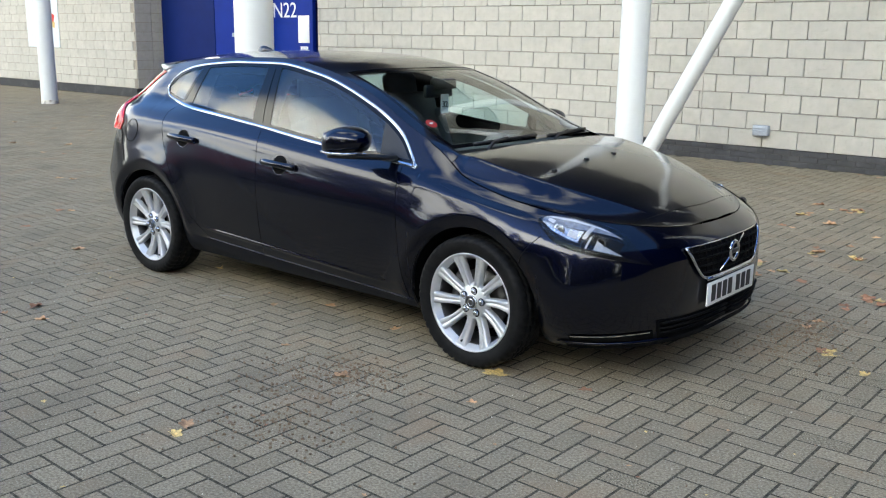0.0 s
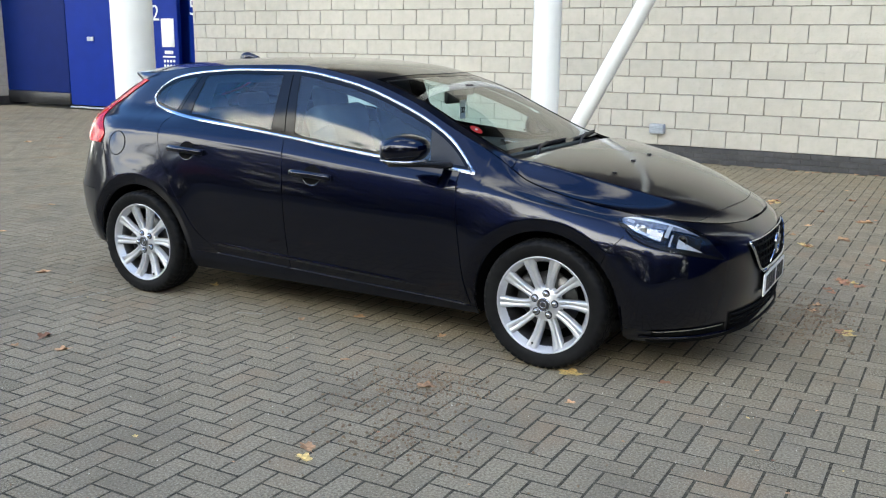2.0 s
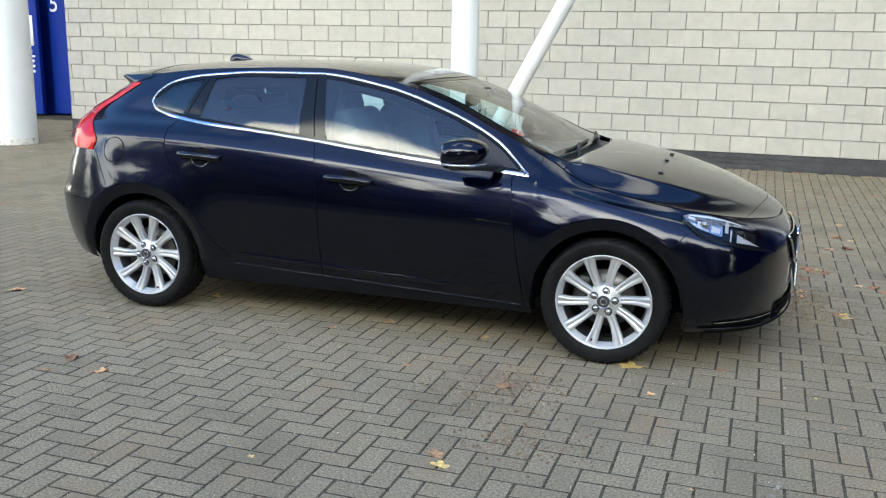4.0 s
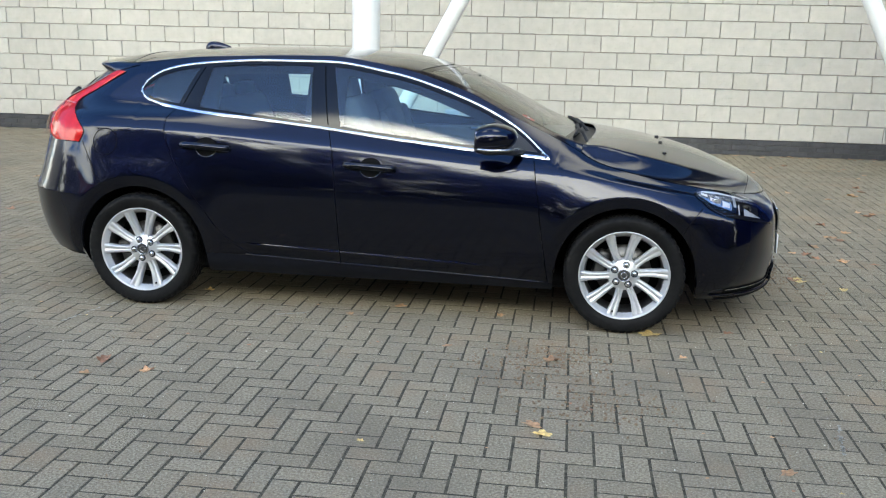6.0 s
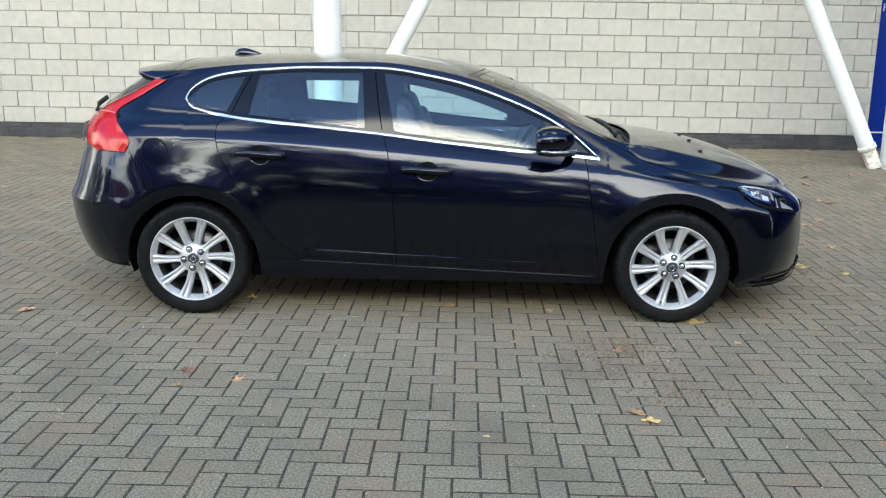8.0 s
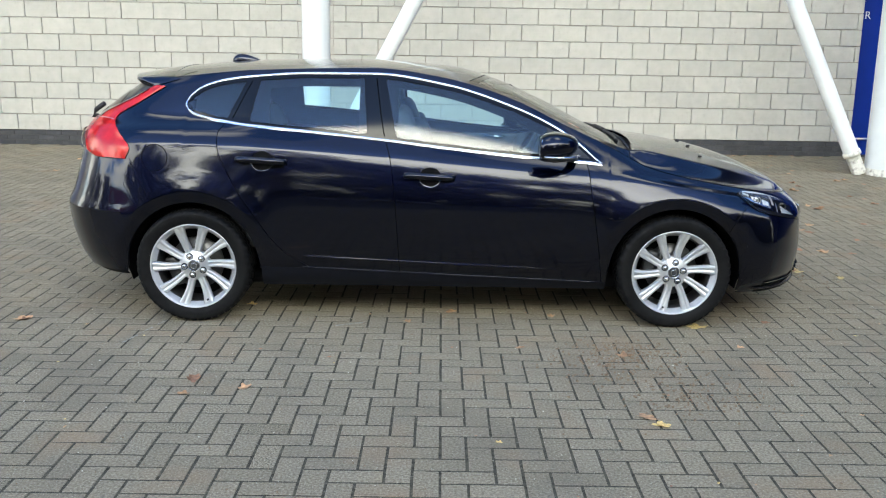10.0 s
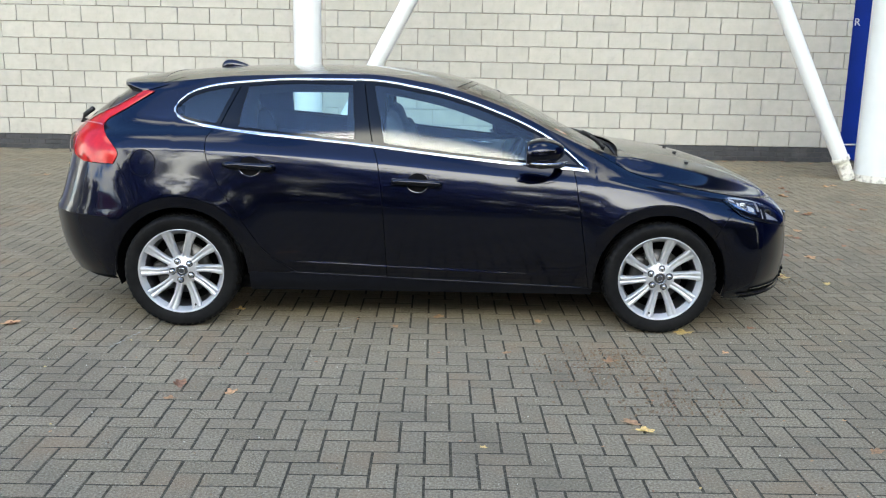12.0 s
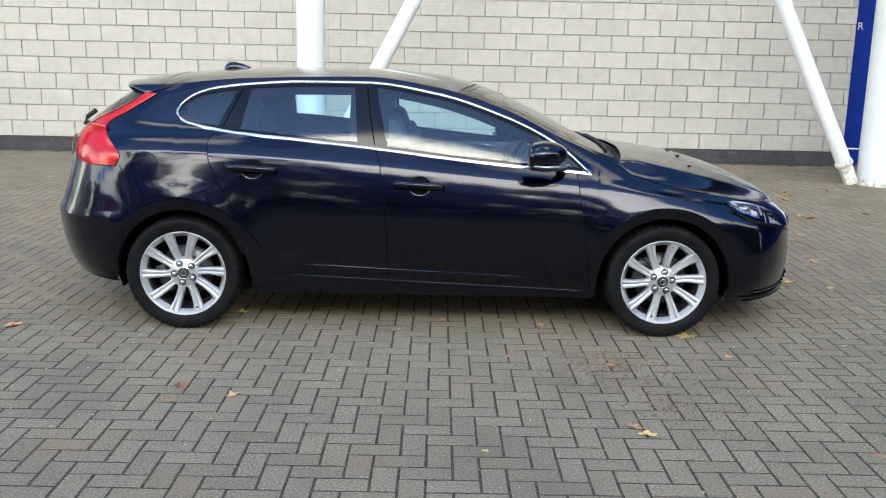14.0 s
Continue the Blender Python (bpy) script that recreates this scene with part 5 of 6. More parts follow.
# ---- wheels ----
def wheel_parts():
    out = {}
    b = bmesh.new()
    lathe(b, [(0.2285, 0.070), (0.2305, 0.090), (0.238, 0.098), (0.262, 0.106), (0.290, 0.112), (0.300, 0.109), (0.303, 0.1065), (0.306, 0.105), (0.3145, 0.088), (0.3165, 0.070), (0.3165, 0.062), (0.3085, 0.060), (0.3085, 0.052), (0.317, 0.050), (0.3175, 0.022), (0.309, 0.020), (0.309, 0.010), (0.3175, 0.008), (0.3175, -0.02), (0.309, -0.022), (0.309, -0.032), (0.317, -0.034), (0.3165, -0.075), (0.306, -0.105), (0.262, -0.11), (0.229, -0.10)], 192)
    for v in b.verts:                          # cut blocks into the tread and its shoulder
        r = math.hypot(v.co.x, v.co.z)
        if r > 0.300:
            k = round(math.atan2(v.co.z, v.co.x) / (2 * math.pi) * 192 + 0.25 * v.co.y * 100)
            if k % 4 == 0:
                v.co = Vector((v.co.x * (r - 0.007) / r, v.co.y * 0.985, v.co.z * (r - 0.007) / r))
    out["tyre"] = finish(b, "tyre")
    b = bmesh.new()
    lathe(b, [(0.211, 0.062), (0.215, 0.068), (0.226, 0.084), (0.231, 0.096), (0.2365, 0.101), (0.2405, 0.100), (0.2415, 0.094), (0.239, 0.085)], 64)
    out["rim"] = finish(b, "rim")
    b = bmesh.new()
    lathe(b, [(0.205, -0.10), (0.200, 0.0), (0.204, 0.045), (0.212, 0.064)], 64)
    out["barrel"] = finish(b, "barrel")
    b = bmesh.new()
    # one spoke: a tapered blade with two ridges, from the hub to the rim
    rows = []
    for k in range(11):
        s = k / 10
        r = lerp(0.040, 0.229, s)
        half = pchip([0, 0.25, 0.6, 0.9, 1.0], [0.0240, 0.0185, 0.0205, 0.0265, 0.0300])(s)
        h = lerp(0.070, 0.092, s ** 1.2) - 0.006 * math.sin(math.pi * s)
        off = 0.006 * math.sin(math.pi * s)
        rows.append([b.verts.new((half * q + off, hh + h, r)) for q, hh in ((-1.0, -0.035), (-1.0, -0.006), (-0.72, 0.0), (-0.15, -0.003), (0.0, -0.007), (0.15, -0.003), (0.72, 0.0), (1.0, -0.006), (1.0, -0.035))])
    for p, q in zip(rows, rows[1:]):
        for j in range(8):
            b.faces.new((p[j], p[j + 1], q[j + 1], q[j]))
    bmesh.ops.recalc_face_normals(b, faces=b.faces[:])
    out["spoke"] = finish(b, "spoke")
    b = bmesh.new()
    lathe(b, [(0.088, 0.040), (0.086, 0.062), (0.076, 0.069), (0.040, 0.072), (0.034, 0.078), (0.031, 0.078)], 40)
    out["hub"] = finish(b, "hub")
    b = bmesh.new()
    lathe(b, [(0.034, 0.070), (0.033, 0.082), (0.028, 0.084), (0.001, 0.085)], 30)
    out["hub_cap"] = finish(b, "hub_cap")
    b = bmesh.new()
    lathe(b, [(0.0335, 0.078), (0.0335, 0.086), (0.0300, 0.0868), (0.0285, 0.0845)], 30)
    lathe(b, [(0.0175, 0.0845), (0.0170, 0.0868), (0.0140, 0.0868), (0.0135, 0.0845)], 24)
    out["cap_ring"] = finish(b, "cap_ring")
    # raised black ring standing in for the shadow round a wheel bolt
    b = bmesh.new()
    lathe(b, [(0.0190, 0.0715), (0.0190, 0.0740), (0.0150, 0.0740), (0.0148, 0.0716)], 16)
    for v in b.verts:
        v.co.z += 0.055
    out["bolt_well"] = finish(b, "bolt_well")
    b = bmesh.new()
    lathe(b, [(0.0175, 0.066), (0.0175, 0.069), (0.0125, 0.071), (0.0125, 0.083), (0.009, 0.087), (0.001, 0.0875)], 14)
    for v in b.verts:
        v.co.z += 0.055
    out["wheel_bolt"] = finish(b, "wheel_bolt")
    b = bmesh.new()
    lathe(b, [(0.05, 0.0), (0.145, 0.0), (0.147, -0.01), (0.145, -0.022), (0.05, -0.022)], 40)
    out["brake_disc"] = finish(b, "brake_disc")
    b = bmesh.new()
    box(b, (0.125, 0.0, 0.0), (0.075, 0.075, 0.17), 0.02, 2)
    out["brake_caliper"] = finish(b, "brake_caliper")
    b = bmesh.new()
    lathe(b, [(0.001, -0.045), (0.195, -0.045), (0.197, -0.05)], 40)
    out["back_plate"] = finish(b, "back_plate")
    b = bmesh.new()
    lathe(b, [(0.0055, 0.0), (0.0055, 0.035), (0.001, 0.036)], 8)
    for v in b.verts:
        v.co.z -= 0.205
        v.co.y += 0.055
    out["valve"] = finish(b, "valve")
    return out


WP = wheel_parts()
for key in ("rim", "barrel", "spoke"):
    for v in WP[key].vertices:
        v.co.x, v.co.z = v.co.x * 0.988, v.co.z * 0.988
# the barrel is silver too; STEEL puts its shade behind the spokes into colour
for key, mt in (("tyre", RUBBER), ("rim", ALLOY), ("spoke", ALLOY), ("hub", ALLOY), ("hub_cap", ALLOY_DARK), ("cap_ring", CHROME), ("bolt_well", SEAL), ("wheel_bolt", CHROME), ("brake_disc", STEEL), ("brake_caliper", ALLOY_DARK), ("back_plate", SEAL), ("valve", TRIM), ("barrel", STEEL)):
    WP[key].materials.append(mt)
for ax, turn in ((AXF, -14.0), (AXR, 20.0)):
    for side in (-1, 1):
        w = part("wheel", WP["rim"], ALLOY, car, "silver ten-spoke alloy wheel with a black tyre")
        w.matrix_basis = Matrix.Translation((ax, side * 0.780, 0.3165)) @ (Matrix() if side > 0 else Euler((0, 0, math.pi)).to_matrix().to_4x4()) @ Euler((0, radians(turn), 0)).to_matrix().to_4x4()
        for name in ("tyre", "hub", "hub_cap", "cap_ring", "brake_disc", "brake_caliper", "back_plate", "valve", "barrel"):
            part(name, WP[name], ALLOY, w)
        for k in range(10):
            o = part("spoke", WP["spoke"], ALLOY, w)
            o.matrix_basis = Euler((0, radians(36 * k), 0)).to_matrix().to_4x4()
        for k in range(5):
            o = part("wheel_bolt", WP["wheel_bolt"], CHROME, w)
            o.matrix_basis = Euler((0, radians(72 * k + 5), 0)).to_matrix().to_4x4()
            o = part("bolt_well", WP["bolt_well"], SEAL, w)
            o.matrix_basis = Euler((0, radians(72 * k + 5), 0)).to_matrix().to_4x4()

# ---- cabin ----
bm = bmesh.new()
box(bm, (0.80, 0, 0.83), (0.55, 1.36, 0.22), 0.07, 3)
box(bm, (0.98, 0, 0.88), (0.34, 1.24, 0.16), 0.05, 3)
part("dashboard", bm, DASH, car, "dark soft dashboard")
bm = bmesh.new()
box(bm, (0.35, 0, 0.50), (0.95, 0.22, 0.42), 0.05, 3)
part("centre_console", bm, DASH, car)
for side in (-1, 1):
    bm = bmesh.new()
    box(bm, (-0.15, side * 0.735, 0.66), (2.0, 0.05, 0.52), 0.02, 2)
    part("door_card", bm, LEATHER, car, "grey door lining")
    bm = bmesh.new()
    box(bm, (-0.15, side * 0.700, 0.80), (1.8, 0.05, 0.06), 0.02, 2)
    part("armrest", bm, DASH, car)


def seat(x, y, mat):
    bm = bmesh.new()
    box(bm, (x, y, 0.52), (0.52, 0.50, 0.16), 0.06, 3)
    s = part("seat", bm, mat, car, "grey leather front seat")
    bm = bmesh.new()
    box(bm, (x - 0.36, y, 0.86), (0.15, 0.50, 0.66), 0.065, 3, pose(0, 0, 0, 0, -20, 0))
    part("backrest", bm, mat, s)
    for d in (-0.215, 0.215):
        bm = bmesh.new()
        box(bm, (x - 0.32, y + d, 0.82), (0.17, 0.09, 0.50), 0.04, 3, pose(0, 0, 0, 0, -20, 0))
        part("side_bolster", bm, mat, s)
    bm = bmesh.new()
    box(bm, (x - 0.50, y, 1.215), (0.10, 0.27, 0.17), 0.045, 3, pose(0, 0, 0, 0, -14, 0))
    part("headrest", bm, mat, s)
    return s


seat(0.22, -0.36, LEATHER)
seat(0.22, 0.36, LEATHER)
bm = bmesh.new()
box(bm, (-0.72, 0, 0.52), (0.50, 1.24, 0.18), 0.06, 3)
bench = part("rear_bench", bm, LEATHER, car, "grey leather rear bench")
bm = bmesh.new()
box(bm, (-1.06, 0, 0.84), (0.16, 1.20, 0.58), 0.06, 3, pose(0, 0, 0, 0, -22, 0))
part("backrest", bm, LEATHER, bench)
for y in (-0.40, 0.0, 0.40):
    bm = bmesh.new()
    box(bm, (-1.17, y, 1.13), (0.09, 0.25, 0.13), 0.04, 3, pose(0, 0, 0, 0, -15, 0))
    part("headrest", bm, LEATHER, bench)
bm = bmesh.new()
ring = [(0.185 * math.cos(2 * math.pi * k / 32), 0.185 * math.sin(2 * math.pi * k / 32), 0) for k in range(33)]
tube(bm, ring, 0.016, 8, caps=False)
sw = part("steering_wheel", bm, DASH, car)
sw.matrix_basis = pose(0.50, -0.36, 0.885, 0, -64, 0)
bm = bmesh.new()
box(bm, (0, 0, -0.01), (0.34, 0.045, 0.02), 0.008, 2)
box(bm, (0, -0.09, -0.01), (0.04, 0.18, 0.02), 0.008, 2)
box(bm, (0, 0, -0.012), (0.13, 0.11, 0.045), 0.02, 2)
part("steering_hub", bm, DASH, sw)
bm = bmesh.new()
box(bm, (0.36, 0.0, 1.222), (0.03, 0.24, 0.075), 0.014, 2)
part("rear_view_mirror", bm, TRIM, car)
bm = bmesh.new()
box(bm, (0.40, 0.0, 1.265), (0.12, 0.11, 0.06), 0.014, 2)
part("mirror_mount", bm, TRIM, car)
bm2 = sheet(3, 24, lambda u, v: top(0.775 + 0.034 * u * math.cos(2 * math.pi * v), -0.80 + 0.045 * u * math.sin(2 * math.pi * v)) + Vector((0, 0, -0.012)))
part("sticker", bm2, RED_INK, car, "round red sticker behind the windscreen")
bm2 = sheet(3, 16, lambda u, v: top(0.775 + 0.007 * u * math.cos(2 * math.pi * v), -0.80 + 0.020 * u * math.sin(2 * math.pi * v)) + Vector((0, 0, -0.0105)))
part("sticker_mark", bm2, PAPER, car)
tag = new("hang_tag")
tag["label"] = "white paper tag hanging from the mirror"
bm = bmesh.new()
box(bm, (0.395, 0.02, 1.15), (0.003, 0.07, 0.11), 0.001)
part("tag_sheet", bm, PAPER, tag, smooth=False)
words("32", 0.05, (0.3985, 0.02, 1.145), INK, tag, (90, 0, 90))
tag.parent = car
part("headlining", sheet(24, 20, lambda u, v: (lambda f: top(lerp(-1.45, x_scr_top(f) - 0.01, u), f) - Vector((0, 0, 0.028)))(lerp(-0.93, 0.93, v))), LINING, car, "pale grey headlining")
part("sensor_pod", sheet(8, 10, lambda u, v: (lambda f: top(lerp(x_scr_top(f), x_scr_top(f) + 0.15 - 0.05 * abs(f) / 0.18, u), f) - Vector((0, 0, 0.010)))(lerp(-0.17, 0.17, v))), GLOSS_BLACK, car, "black band at the top of the windscreen")
for side in (-1, 1):
    # soft trim inside the window frames
    def inner(xa, xb, za, zb, nu=20, nv=4, depth=-0.045):
        return sheet(nu, nv, lambda u, v: (lambda x: skin(x, lerp(za(x), max(za(x) + 0.002, zb(x)), v), depth))(lerp(xa, xb, u)), side)
    rail = part("window_trim", inner(-1.34, 0.74, lambda x: max(z_belt(x) + 0.004, z_top(x) - 0.048 - 0.02 * max(0.0, x)), lambda x: z_top(x) + 0.012, 50), LINING_DARK, car, "dark trim inside the windows")
    part("pillar_trim", inner(-0.435, -0.215, z_belt, z_top, 6, 10), LINING_DARK, rail)
    part("pillar_trim", inner(-1.36, -0.935, z_belt, z_top, 10, 8), LINING_DARK, rail)
    part("belt_trim", inner(-1.34, 0.84, lambda x: z_belt(x) - 0.10, lambda x: min(z_belt(x) + 0.030, z_top(x) - 0.005), 40, 4, -0.050), LINING_DARK, rail)
    bm = bmesh.new()
    tube(bm, [(x, side * y, z) for x, y, z in ((0.32, 0.702, 0.905), (0.40, 0.690, 0.900), (0.47, 0.700, 0.896))], 0.010, 8)
    part("inner_handle", bm, CHROME, rail, "chrome inner door handle")


# ---- leaves on the paving ----
def leaf_mesh(seed):
    """A dry lobed leaf, curled along its midrib and crumpled, with a stalk."""
    r = random.Random(seed)
    b = bmesh.new()
    n, lobes, curl, bend = 30, r.choice((5, 5, 7)), r.uniform(0.35, 0.95), r.uniform(-0.25, 0.45)
    phase = r.uniform(0, 6.28)

    def lifted(x, y):
        return 0.04 + curl * y * y * 2.2 + bend * x * x + 0.035 * math.sin(9 * x + phase) + 0.03 * math.sin(11 * y + 2 * phase)

    rings = []
    for f in (0.42, 1.0):
        ring = []
        for k in range(n):
            a = 2 * math.pi * k / n
            lobe = 0.5 * (1 - 0.34 * f * (0.5 + 0.5 * math.cos(lobes * a + math.pi)) ** 1.5) * (1 + f * r.uniform(-0.06, 0.06))
            x, y = f * lobe * math.cos(a) * 1.35, f * lobe * math.sin(a) * 1.0
            ring.append(b.verts.new((x, y * (1 - 0.25 * curl * abs(y)), max(0.0, lifted(x, y) + f * r.uniform(-0.02, 0.03)))))
        rings.append(ring)
    c = b.verts.new((0, 0, 0.02))
    for k in range(n):
        m = (k + 1) % n
        b.faces.new((c, rings[0][k], rings[0][m]))
        b.faces.new((rings[0][k], rings[1][k], rings[1][m], rings[0][m]))
    base = lifted(0.5, 0)
    st = [b.verts.new(p) for p in ((0.42, -0.02, base), (0.70, 0.03, base + 0.05), (0.96, 0.10, base + 0.02), (0.96, 0.13, base + 0.03), (0.70, 0.06, base + 0.06), (0.42, 0.02, base))]
    b.faces.new((st[0], st[1], st[4], st[5]))
    b.faces.new((st[1], st[2], st[3], st[4]))
    return finish(b, "fallen_leaf", False)


LEAVES = [leaf_mesh(s) for s in range(8)]
LEAF_SETS = {}
for i, me in enumerate(LEAVES):
    for mt in (LEAF_ORANGE, LEAF_YELLOW, LEAF_BROWN):
        c = me.copy()
        c.materials.append(mt)
        LEAF_SETS[(i, mt.name)] = c
rng = random.Random(11)


def leaf(x, y, size, mt, word):
    me = LEAF_SETS[(rng.randrange(8), mt.name)]
    o = new("fallen_leaf", me)
    o.matrix_world = Matrix.Translation((x, y, 0.0005)) @ Euler((rng.uniform(-0.06, 0.06), rng.uniform(-0.06, 0.06), rng.uniform(0, 6.28))).to_matrix().to_4x4() @ Matrix.Diagonal((size, size, size * 0.45, 1))
    tagged(o, f"curled dry {word} leaf lying on the block paving", "leaf", "fallen leaves")


O, Y, B = (LEAF_ORANGE, "orange"), (LEAF_YELLOW, "yellow"), (LEAF_BROWN, "brown")
for x, y, s, k in ((-1.113, -1.770, 0.075, B), (-0.854, -1.872, 0.060, O), (0.974, -1.367, 0.070, O), (0.912, -2.157, 0.070, O), (0.959, -2.240, 0.062, Y), (1.475, -0.862, 0.095, Y),
                   (-1.114, -1.957, 0.045, O), (-2.288, -0.886, 0.050, B), (-3.716, -0.175, 0.06, O),
                   (1.614, -1.208, 0.040, O), (0.673, -0.687, 0.050, O), (0.449, -1.260, 0.045, O), (0.267, -2.424, 0.025, Y), (2.301, 4.103, 0.10, O), (1.40, 4.00, 0.10, O),
                   (0.093, -0.628, 0.050, O), (3.710, 3.055, 0.09, B), (2.555, 0.473, 0.06, Y), (-1.092, -0.528, 0.055, Y), (4.422, 3.397, 0.08, B), (2.777, 0.311, 0.060, Y), (1.855, -2.414, 0.055, O),
                   (-0.158, -0.830, 0.045, O), (0.099, -0.616, 0.045, O), (2.9, 1.6, 0.08, O), (3.3, 2.2, 0.08, O), (2.7, 2.6, 0.09, B), (3.9, 4.2, 0.10, O), (1.9, -0.75, 0.05, B), (2.2, 3.2, 0.09, O)):
    leaf(x, y, s, *k)
for _ in range(46):
    leaf(rng.uniform(0.5, 5.6), rng.uniform(7.25, 7.50), rng.uniform(0.03, 0.06), *rng.choice((O, B, B, O)))
for x, y, n in ((1.38, 4.76, 6), (1.10, 4.30, 4), (0.98, 4.95, 2), (1.20, 4.71, 2), (1.14, 3.64, 2), (1.70, 2.64, 3), (1.67, 2.94, 2), (1.96, 2.76, 3), (1.71, 1.88, 3), (1.54, 2.20, 2),
                (2.37, 1.72, 4), (2.46, 1.70, 2), (2.39, 1.44, 2), (2.33, 4.12, 4), (2.69, 3.01, 3), (2.50, 0.49, 2), (2.33, 0.97, 2), (3.10, 1.92, 3), (3.74, 3.10, 3), (2.83, 1.28, 2)):
    for _ in range(n):
        leaf(x + rng.gauss(0, 0.045), y + rng.gauss(0, 0.06), rng.uniform(0.05, 0.085), *rng.choice((O, B, O, B, Y)))
for x, y in ((-3.80, -0.23), (-2.30, -0.88), (-12.1, 3.28), (-8.37, 2.28), (-9.26, 3.44), (-12.2, 4.98), (-7.78, 1.62), (-5.39, 0.74), (-3.34, -0.76)):
    leaf(x, y, rng.uniform(0.06, 0.10), *rng.choice((O, B)))
for _ in range(52):
    leaf(rng.uniform(1.8, 5.5), rng.uniform(0.8, 6.6), rng.uniform(0.04, 0.08), *rng.choice((O, B, B, O)))
for _ in range(26):
    leaf(rng.uniform(-12.0, -2.6), rng.uniform(-0.5, 6.0), rng.uniform(0.04, 0.09), *rng.choice((O, B, B)))
for _ in range(60):
    leaf(rng.uniform(-2.0, 3.4), rng.uniform(-3.2, -0.6), rng.uniform(0.008, 0.018), *rng.choice((O, B, Y)))


# faint white scuff marks on the paving
CHALK = material("white_scuff", (0.34, 0.33, 0.29), 0.95, vary=0.5, scale=35, spec=0.1)
for pts in (((-1.62, -1.28), (-1.55, -1.02), (-1.50, -0.86)), ((2.10, -2.22), (2.13, -2.05), (2.16, -1.92)), ((-0.55, -0.92), (-0.40, -0.86))):
    verts, faces = [], []
    r = random.Random(len(verts) + 7)
    total = 70
    for k in range(total):
        s = r.random() * (len(pts) - 1)
        i = min(int(s), len(pts) - 2)
        x, y = lerp(pts[i][0], pts[i + 1][0], s - i) + r.gauss(0, 0.003), lerp(pts[i][1], pts[i + 1][1], s - i) + r.gauss(0, 0.003)
        w, h = r.uniform(0.002, 0.006), r.uniform(0.002, 0.007)
        n = len(verts)
        verts += [(x - w, y - h, 0.0015), (x + w, y - h * 0.6, 0.0015), (x + w * 0.7, y + h, 0.0015), (x - w * 0.8, y + h * 0.7, 0.0015)]
        faces.append((n, n + 1, n + 2, n + 3))
    me = bpy.data.meshes.new("scuff_mark")
    me.from_pydata(verts, [], faces)
    me.materials.append(CHALK)
    tagged(new("scuff_mark", me), "faint broken white scuff mark on the block paving", "mark", kind="stuff")
# pale grit and tiny leaf scraps scattered over the joints
CRUMB = material("leaf_crumb", (0.205, 0.140, 0.085), 0.9, vary=0.3, scale=80)
GRIT = material("pale_grit", (0.42, 0.39, 0.31), 0.9, island=0.5, spec=0.1)
r = random.Random(31)
verts, faces = [], []
for _ in range(1500):
    x, y = r.uniform(-3.2, 4.0), r.uniform(-3.4, 2.5) if r.random() < 0.9 else r.uniform(2.5, 7.2)
    s = r.uniform(0.0012, 0.0034)
    n = len(verts)
    verts += [(x + s * r.uniform(0.6, 1.3), y, 0.0), (x - s * 0.6, y + s * r.uniform(0.6, 1.1), 0.0), (x - s * 0.6, y - s * r.uniform(0.6, 1.1), 0.0), (x, y, s * 1.1 + 0.001)]
    faces += [(n, n + 1, n + 3), (n + 1, n + 2, n + 3), (n + 2, n, n + 3)]
me = bpy.data.meshes.new("grit")
me.from_pydata(verts, [], faces)
me.materials.append(GRIT)
tagged(new("grit", me), "pale sand grains scattered over the block paving", "grit", kind="stuff")


# ---- pieces of the wall, the plinth and the paving ----
def slab_mesh(name, sx, sy, sz, bevel, jitter, seed):
    """A box whose outer face (towards -y) is bevelled and slightly uneven; its back is open."""
    r = random.Random(seed)
    hx, hz = sx / 2, sz / 2
    back = [(-hx, sy, -hz), (hx, sy, -hz), (hx, sy, hz), (-hx, sy, hz)]
    mid = [(-hx, bevel, -hz), (hx, bevel, -hz), (hx, bevel, hz), (-hx, bevel, hz)]
    q = bevel
    nx = 4
    front = []
    for j in range(3):
        for i in range(nx + 1):
            edge = i in (0, nx) or j in (0, 2)
            front.append((lerp(-hx + q, hx - q, i / nx), (0 if edge else -1) * jitter * r.random() + r.uniform(-1, 1) * jitter * 0.25, lerp(-hz + q, hz - q, j / 2)))
    verts = back + mid + front
    faces = [(0, 1, 5, 4), (1, 2, 6, 5), (2, 3, 7, 6), (3, 0, 4, 7)]
    f0 = 8
    for j in range(2):
        for i in range(nx):
            a = f0 + j * (nx + 1) + i
            faces.append((a, a + 1, a + nx + 2, a + nx + 1))
    faces.append((4, 5, *[f0 + i for i in range(nx, -1, -1)]))
    faces.append((6, 7, *[f0 + 2 * (nx + 1) + i for i in range(nx + 1)]))
    faces.append((5, 6, *[f0 + j * (nx + 1) + nx for j in (2, 1, 0)]))
    faces.append((7, 4, *[f0 + j * (nx + 1) for j in (0, 1, 2)]))
    me = bpy.data.meshes.new(name)
    me.from_pydata(verts, [], faces)
    return me


def joined(name, pieces, meshes, mt, parent, label, rot=None):
    """Far pieces joined into one mesh of kind stuff."""
    verts, faces = [], []
    for at, which in pieces:
        me = meshes[which]
        i0 = len(verts)
        for v in me.vertices:
            c = v.co if rot is None else rot @ v.co
            verts.append((c.x + at[0], c.y + at[1], c.z + at[2]))
        faces += [tuple(i0 + k for k in p.vertices) for p in me.polygons]
    me = bpy.data.meshes.new(name)
    me.from_pydata(verts, [], faces)
    me.materials.append(mt)
    o = new(name, me)
    o.parent = parent
    tagged(o, label, kind="stuff")
    return o


